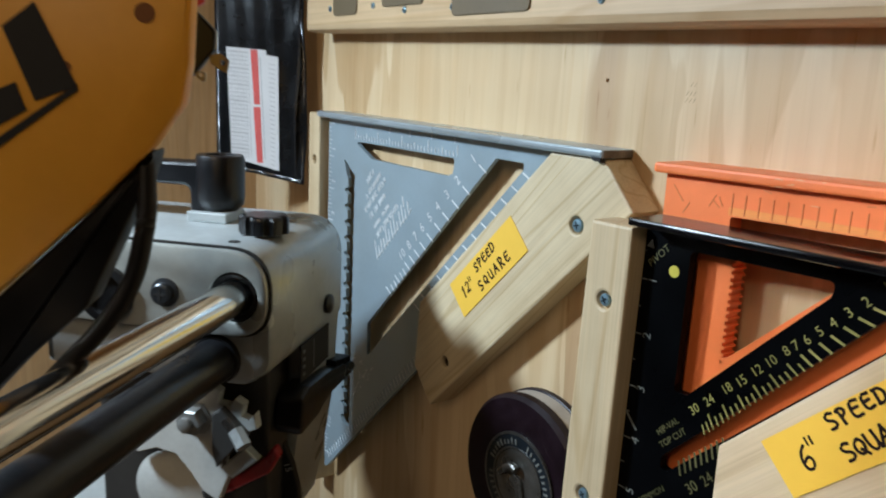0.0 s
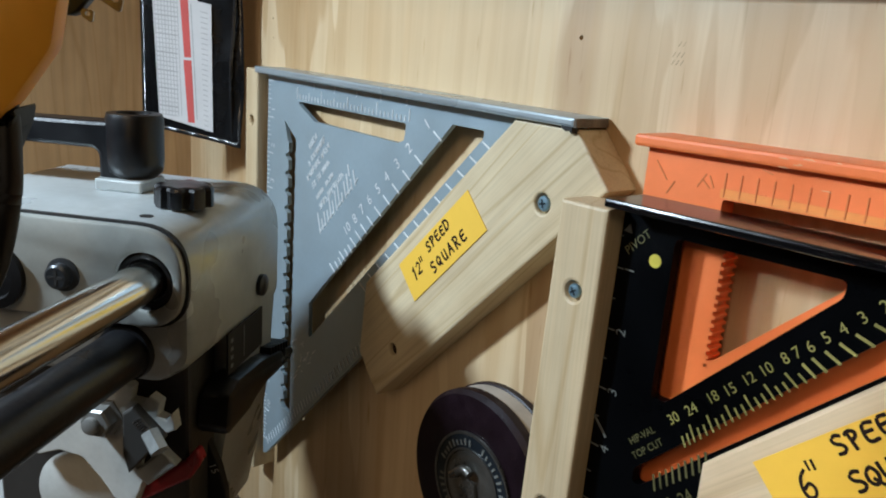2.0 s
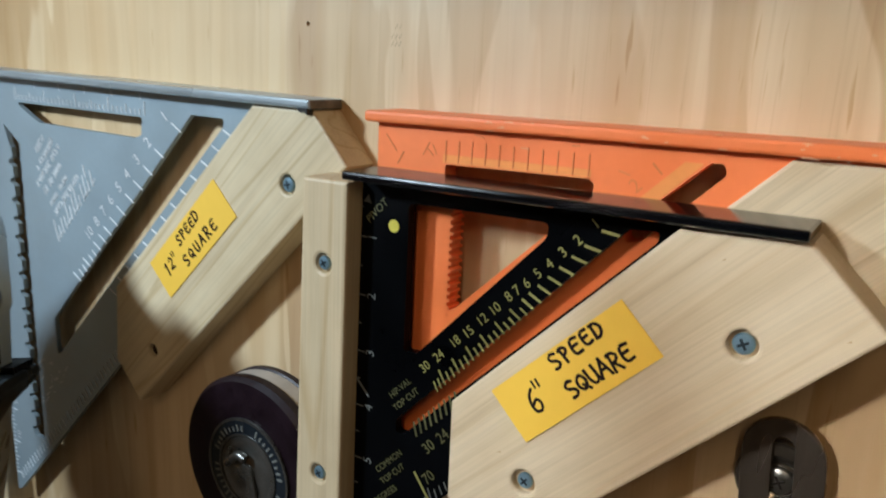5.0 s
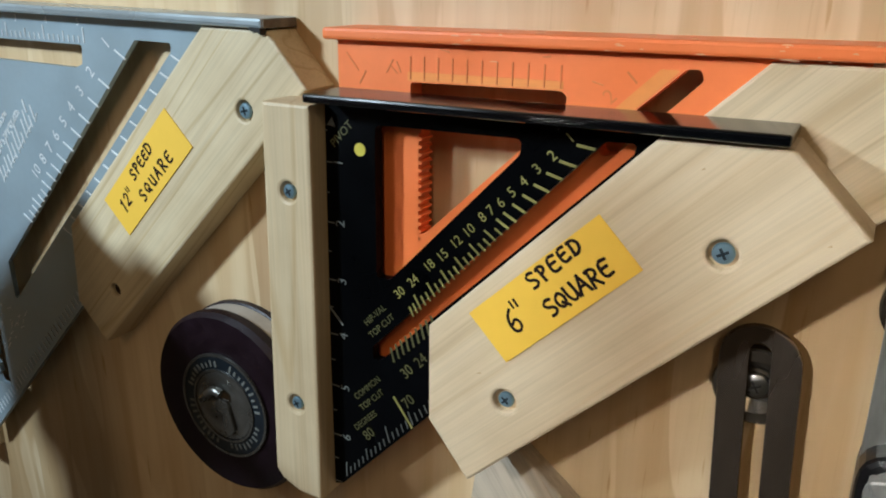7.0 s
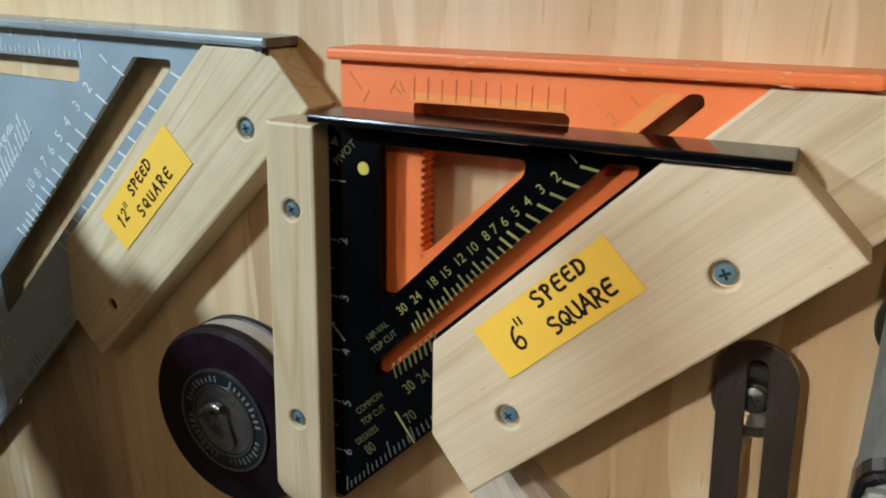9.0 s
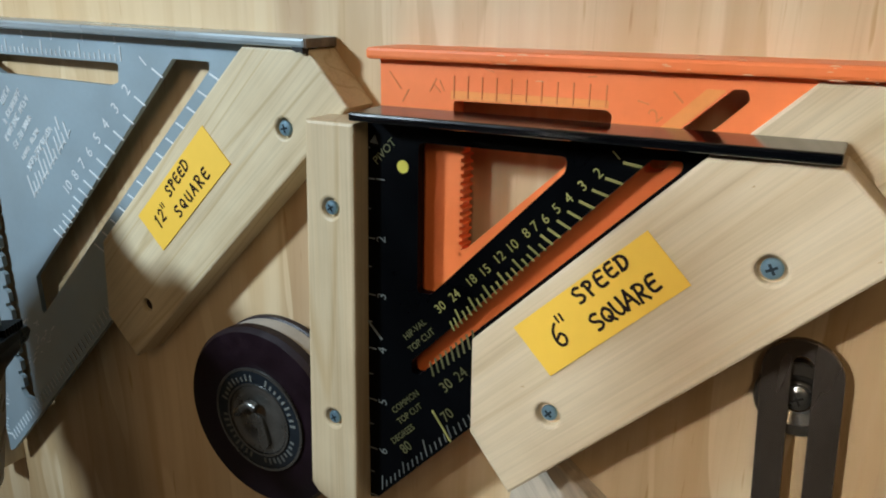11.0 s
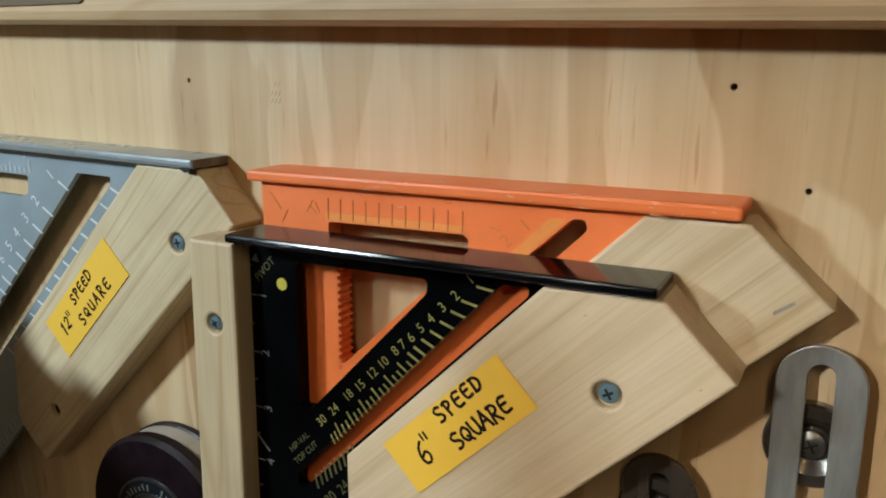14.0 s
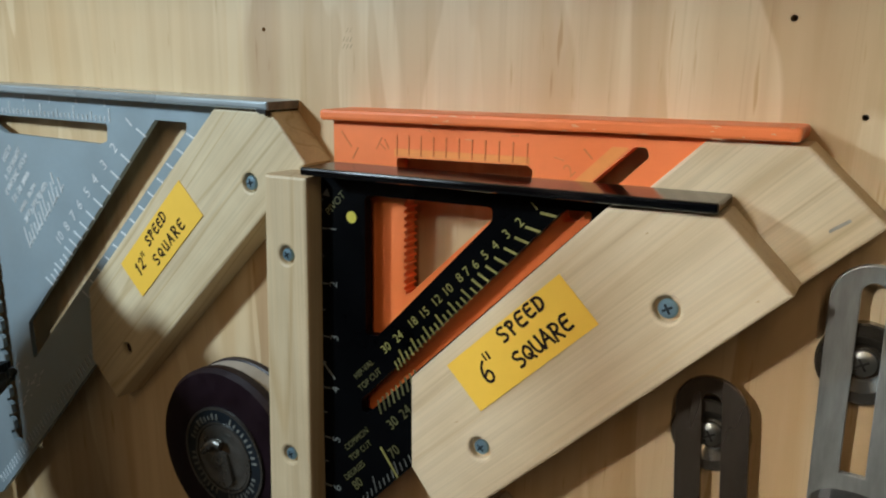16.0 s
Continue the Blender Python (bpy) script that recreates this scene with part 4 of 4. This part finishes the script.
# rear paddle and angle plate
bm = slab(rounded([(0.30, 11.03), (0.34, 11.19), (0.46, 11.23), (0.80, 11.20), (1.25, 11.10), (1.31, 11.055), (1.25, 11.01), (0.86, 11.03), (0.70, 11.01), (0.62, 10.985), (0.34, 10.975)], 0.04), 0.0, 0.15, soft=0.03)
bm.transform(Matrix.Rotation(radians(90), 4, "Z"))
bm.transform(Matrix.Translation((0.41, 0.0, 0.0)))
paddle = sp("paddle", bm, PLASTIC, "black release paddle", True)
for i in range(7):
    z = 11.195 - i * 0.010
    sp("rib", box(0.275, 0.395, 0.93 + i * 0.045, 0.945 + i * 0.045, z - 0.03, z + 0.012), RUBBER, "", False, paddle)
sticker = sp("angle_plate", box(0.350, 0.360, 0.43, 0.88, 11.25, 11.47), RECESS, "black angle plate with pale marks")
for i in range(4):
    sp("pale_mark", box(0.360, 0.3615, 0.46, 0.49, 11.28 + i * 0.045, 11.30 + i * 0.045), PALE_MARK, "", False, sticker)
sp("pale_mark", box(0.360, 0.3615, 0.62, 0.63, 11.28, 11.45), PALE_MARK, "", False, sticker)
sp("side_plug", lathe([(0.06, 0.34), (0.06, 0.375), (0.045, 0.385)], (0.0, 0.86, 11.60), "x", 24), PLASTIC, "dark round plug", True)
# pivot arm and what hangs in front of it
sp("pivot_arm", slab(rounded([(-0.75, 11.5), (0.345, 11.5), (0.315, 10.95), (0.265, 10.6), (0.19, 10.2), (-0.75, 10.2)], [0, 0, 0.1, 0.1, 0.05, 0]), 0.56, 1.10, soft=0.06), CAST, "grey pivot arm", True)
# added box; its dark colour stands for the shade behind the detent plate
sp("shade_core", box(-0.8, 0.24, 0.25, 0.55, 10.2, 11.38, 0.02), CAST_SHADE, "added box coloured dark like the shade behind the detent plate")
sp("base", box(-1.5, 0.0, 0.5, 1.15, 8.8, 10.19, 0.05), CAST, "grey saw base")
detent = [(-0.60, 10.90), (-0.28, 11.13), (-0.185, 11.191), (-0.097, 11.252), (-0.03, 11.305), (0.02, 11.277), (0.007, 11.209), (0.072, 11.203), (0.107, 11.246), (0.157, 11.218), (0.142, 11.148), (0.184, 11.134), (0.218, 11.174),
          (0.231, 11.088), (0.154, 11.047), (0.06, 10.99), (0.035, 10.85), (0.063, 10.785), (0.0, 10.62), (-0.09, 10.67), (-0.16, 10.77), (-0.25, 10.87), (-0.37, 10.89), (-0.48, 10.85)]
sp("detent_plate", slab(detent, 0.13, 0.19, soft=0.008), CAST_WHITE, "pale notched detent plate")
nut = sp("pivot_nut", lathe([(0.10, 0.03), (0.10, 0.02), (0.078, 0.015), (0.078, -0.045), (0.068, -0.055), (0.03, -0.055)], (-0.125, 0.10, 11.11), "y", 6), GREY_STEEL, "hexagonal steel nut")
sp("pivot_stud", lathe([(0.04, 0.0), (0.04, -0.08), (0.03, -0.085)], (-0.135, 0.10, 11.105), "y", 20), GREY_STEEL, "threaded stud", True, nut)
# the web's shaded hollow is put into its dark colour
sp("web", slab([(0.0, 11.168), (0.049, 11.205), (0.195, 11.06), (0.021, 10.86), (-0.005, 10.961)], 0.07, 0.129, soft=0.01), CAST_SHADE, "cast web coloured dark as in shade")
stop = sp("stop_bolt", pipe([(0.135, 0.07, 11.095), (0.205, 0.03, 11.03)], 0.045, 6), GREY_STEEL, "steel stop bolt")
for i in range(6):
    q = i / 6
    sp("thread", pipe([(0.075 + 0.055 * q, 0.072, 11.145 - 0.05 * q), (0.079 + 0.055 * q, 0.07, 11.141 - 0.05 * q)], 0.026, 10), DARK_STEEL, "", False, stop)
sp("wedge", slab([(0.03, 10.845), (0.17, 10.985), (0.245, 10.92), (0.10, 10.79)], 0.10, 0.16, soft=0.01), CAST, "grey cast wedge")
sp("motor_cap", lathe([(0.33, 0.54), (0.33, 0.32), (0.30, 0.27), (0.2, 0.235), (0.05, 0.225)], (-0.34, 0.0, 10.58), "y", 48), CAST_WHITE, "pale domed cap", True)
outer = [(0.06, 10.99), (0.16, 10.955), (0.235, 10.87), (0.30, 10.72), (0.335, 10.58), (0.345, 10.40)]
inner = [(0.235, 10.40), (0.225, 10.58), (0.19, 10.68), (0.13, 10.78), (0.05, 10.85)]
dial = sp("angle_scale", slab(outer + inner, 0.45, 0.50, soft=0.008), RECESS, "black angle scale with white numbers")
for s2, x, z, a in (("0", 0.205, 10.843, -50), ("15", 0.272, 10.707, -65)):
    bm = bmesh.new()
    letters(bm, s2, (x, z), 0.042, a, 0.45)
    sp("numeral", bm, WHITE_MARK, "", False, dial)
sp("scale_screw", lathe([(0.032, 0.45), (0.032, 0.435), (0.018, 0.43), (0.016, 0.438)], (0.12, 0.0, 10.905), "y", 18), CHROME, "bright scale screw", True)
red = sp("red_pointer", slab(rounded([(-0.09, 10.58), (-0.135, 10.65), (-0.04, 10.725), (0.1, 10.765), (0.234, 10.88), (0.295, 10.965), (0.325, 10.90), (0.262, 10.79), (0.12, 10.70), (0.04, 10.645)], 0.02), 0.20, 0.26, soft=0.015), RED, "red angle pointer")
sp("pointer_bolt", lathe([(0.045, 0.2), (0.045, 0.17), (0.025, 0.165)], (-0.075, 0.0, 10.635), "y", 20), RECESS, "dark socket bolt", True, red)

# yellow motor housing, with its trim and hose, close to the camera
HX = Matrix.Translation((0.1, -2.12, 0)) @ Matrix.Rotation(radians(62), 4, "Z")
INV = (Matrix.Translation((-0.99, -1.73, 0)) @ Matrix.Rotation(radians(43), 4, "Z")).inverted()


def hp(name, bm, mat, label="", smooth=False, parent=None):
    bm.transform(INV @ HX)
    return sp(name, bm, mat, label, smooth, parent)


hull = rounded([(-0.80, 12.03), (-0.346, 12.455), (-0.113, 12.695), (-0.012, 12.84), (0.012, 12.97), (0.024, 13.15), (0.028, 13.28), (-0.80, 13.28)], [0, 0.1, 0.1, 0.1, 0.2, 0.2, 0.02, 0], 6)
housing = hp("motor_housing", slab(hull, 0.0, 0.09, soft=0.02), YELLOW, "yellow plastic motor housing", True)
bm = bmesh.new()
slab([(-0.56, 13.06), (-0.46, 13.14), (-0.345, 12.885), (-0.475, 12.83)], -0.004, 0.0, bm=bm)
hp("mark_bar", bm, RECESS, "plain black mark", False, housing)
hp("mark_bar", slab([(-0.80, 12.56), (-0.80, 12.52), (-0.342, 12.869), (-0.345, 12.892)], -0.004, 0.0), RECESS, "plain black mark", False, housing)
hp("mark_bar", slab([(-0.80, 12.77), (-0.532, 12.888), (-0.504, 12.80), (-0.80, 12.62)], -0.004, 0.0), RECESS, "plain black mark", False, housing)
# flat discs whose brown holds the shade inside the screw wells
hp("screw_well", lathe([(0.018, -0.003), (0.018, 0.0)], (-0.377, 0.0, 12.943), "y", 20), YELLOW_SHADED, "flat disc coloured like a screw well in shade", False, housing)
hp("screw_well", lathe([(0.032, -0.003), (0.032, 0.0)], (-0.125, 0.0, 13.125), "y", 20), YELLOW_SHADED, "flat disc coloured like a screw well in shade", False, housing)
bm = slab(rounded([(-0.80, 12.02), (-0.346, 12.45), (-0.115, 12.69), (-0.13, 12.62), (-0.2, 12.46), (-0.28, 12.29), (-0.36, 12.12), (-0.58, 11.92), (-0.80, 11.68)], 0.03), 0.03, 0.2, soft=0.02)
hp("underside_trim", bm, RUBBER, "black ribbed trim under the housing", True)
hp("hose", pipe([(-0.16, 0.08, 12.70), (-0.15, 0.05, 12.56), (-0.155, 0.03, 12.42), (-0.205, 0.02, 12.22), (-0.305, 0.01, 12.06), (-0.44, 0.0, 11.91), (-0.70, 0.0, 11.62)], 0.034, 14), RUBBER, "black hose", True)
BX = Matrix.Translation((-0.3, -1.96, 0)) @ Matrix.Rotation(radians(62), 4, "Z")


def gp(name, bm, mat, label="", parent=None):
    bm.transform(INV @ BX)
    return sp(name, bm, mat, label, False, parent)


guard = gp("guard_bracket", slab(rounded([(-0.12, 12.93), (-0.027, 12.925), (-0.007, 12.935), (0.073, 13.033), (0.076, 13.101), (0.022, 13.157), (-0.03, 13.20), (-0.12, 13.22)], 0.02), 0.0, 0.06, soft=0.01), RUBBER, "black bracket behind the housing")
gp("clip", slab(rounded([(0.050, 13.01), (0.089, 13.021), (0.125, 12.995), (0.114, 12.943), (0.054, 12.98)], 0.01), 0.01, 0.03, [circle(0.1, 12.985, 0.010, 10)]), DARK_STEEL, "small steel clip", guard)
gp("clip", slab(rounded([(-0.005, 12.952), (0.036, 12.945), (0.03, 12.906), (0.001, 12.926)], 0.008), 0.01, 0.03, [circle(0.018, 12.935, 0.008, 10)]), DARK_STEEL, "small steel clip", guard)
gp("red_tab", slab(rounded([(-0.05, 13.20), (0.007, 13.189), (0.034, 13.204), (0.03, 13.25), (-0.05, 13.25)], 0.01), 0.02, 0.05), RED, "red tab")

# ---- plastic sleeve with a printed chart ----
SX = Matrix.Translation((-3.14, -0.2, 0)) @ Matrix.Rotation(radians(48), 4, "Z")
sleeve = thing("document_sleeve", (-3.14, -0.2, 12.0), 48.0, "dark clear plastic sleeve holding a printed chart, hung in the corner", "document sleeve")


def dp(name, bm, mat, label="", parent=None):
    bm.transform(Matrix.Translation((0, 0, -12.0)))
    return part(name, bm, mat, parent or sleeve, label)


bm = bmesh.new()
NU, NV = 22, 44
fold = [[None] * (NV + 1) for _ in range(NU + 1)]
for i in range(NU + 1):
    for j in range(NV + 1):
        u, v = i / NU, j / NV
        x = -0.71 + 0.76 * u
        z = 12.18 - 0.12 * u + (2.02 + 0.12 * u) * v
        free = max(0.0, (u - 0.68) / 0.32)
        y = -0.004 + free * (0.018 * math.sin(9 * v + 5 * u) + 0.012 * math.sin(23 * v - 9 * u)) + 0.004 * math.sin(31 * u + 6 * v)
        fold[i][j] = bm.verts.new((x + 0.012 * math.sin(7 * v) * (u > 0.95), y, z))
for i in range(NU):
    for j in range(NV):
        bm.faces.new((fold[i][j], fold[i + 1][j], fold[i + 1][j + 1], fold[i][j + 1]))
shell = bmesh.ops.solidify(bm, geom=bm.faces[:], thickness=0.008)
bmesh.ops.recalc_face_normals(bm, faces=bm.faces[:])
pouch = dp("pouch", bm, BAG, "crumpled dark plastic pouch")
pouch.data.polygons.foreach_set("use_smooth", [True] * len(pouch.data.polygons))
sheet = dp("chart", slab([(-0.575, 12.255), (-0.165, 12.165), (-0.175, 13.085), (-0.275, 13.10), (-0.275, 13.135), (-0.61, 13.15)], -0.02, -0.014), PAPER, "white printed chart with grey rows")
bm = bmesh.new()
for i in range(27):
    z = 13.12 - i * 0.0325
    dash(bm, (-0.60 + i * 0.001, z), (-0.425, z - 0.01), 0.005 if i % 4 else 0.009, -0.02, 0.001)
for i in range(8):
    x = -0.595 + i * 0.024
    dash(bm, (x, 13.135), (x + 0.025, 12.27), 0.004, -0.02, 0.001)
for i in range(24):
    dash(bm, (-0.255 + i * 0.001, 13.03 - i * 0.037), (-0.20, 13.02 - i * 0.037), 0.005, -0.02, 0.001)
dash(bm, (-0.325, 13.08), (-0.285, 12.25), 0.006, -0.02, 0.001)
tagged(dp("row_print", bm, PAPER_GREY, "grey printed rows", sheet), kind="stuff")
for a, b in ((13.135, 12.70), (12.68, 12.225)):
    q = 0.02 * (13.1 - a) / 0.4
    dp("red_column", slab([(-0.405 + q, a), (-0.345 + q, a), (-0.325 + q, b), (-0.375 + q, b)], -0.0215, -0.02), PAPER_RED, "red printed column", sheet)
fold_edge = dp("crease", pipe([(-0.02, -0.016, 12.12), (-0.03, -0.02, 12.6), (0.0, -0.016, 13.2), (-0.02, -0.016, 14.1)], 0.012, 8), BAG, "folded edge of the sleeve")
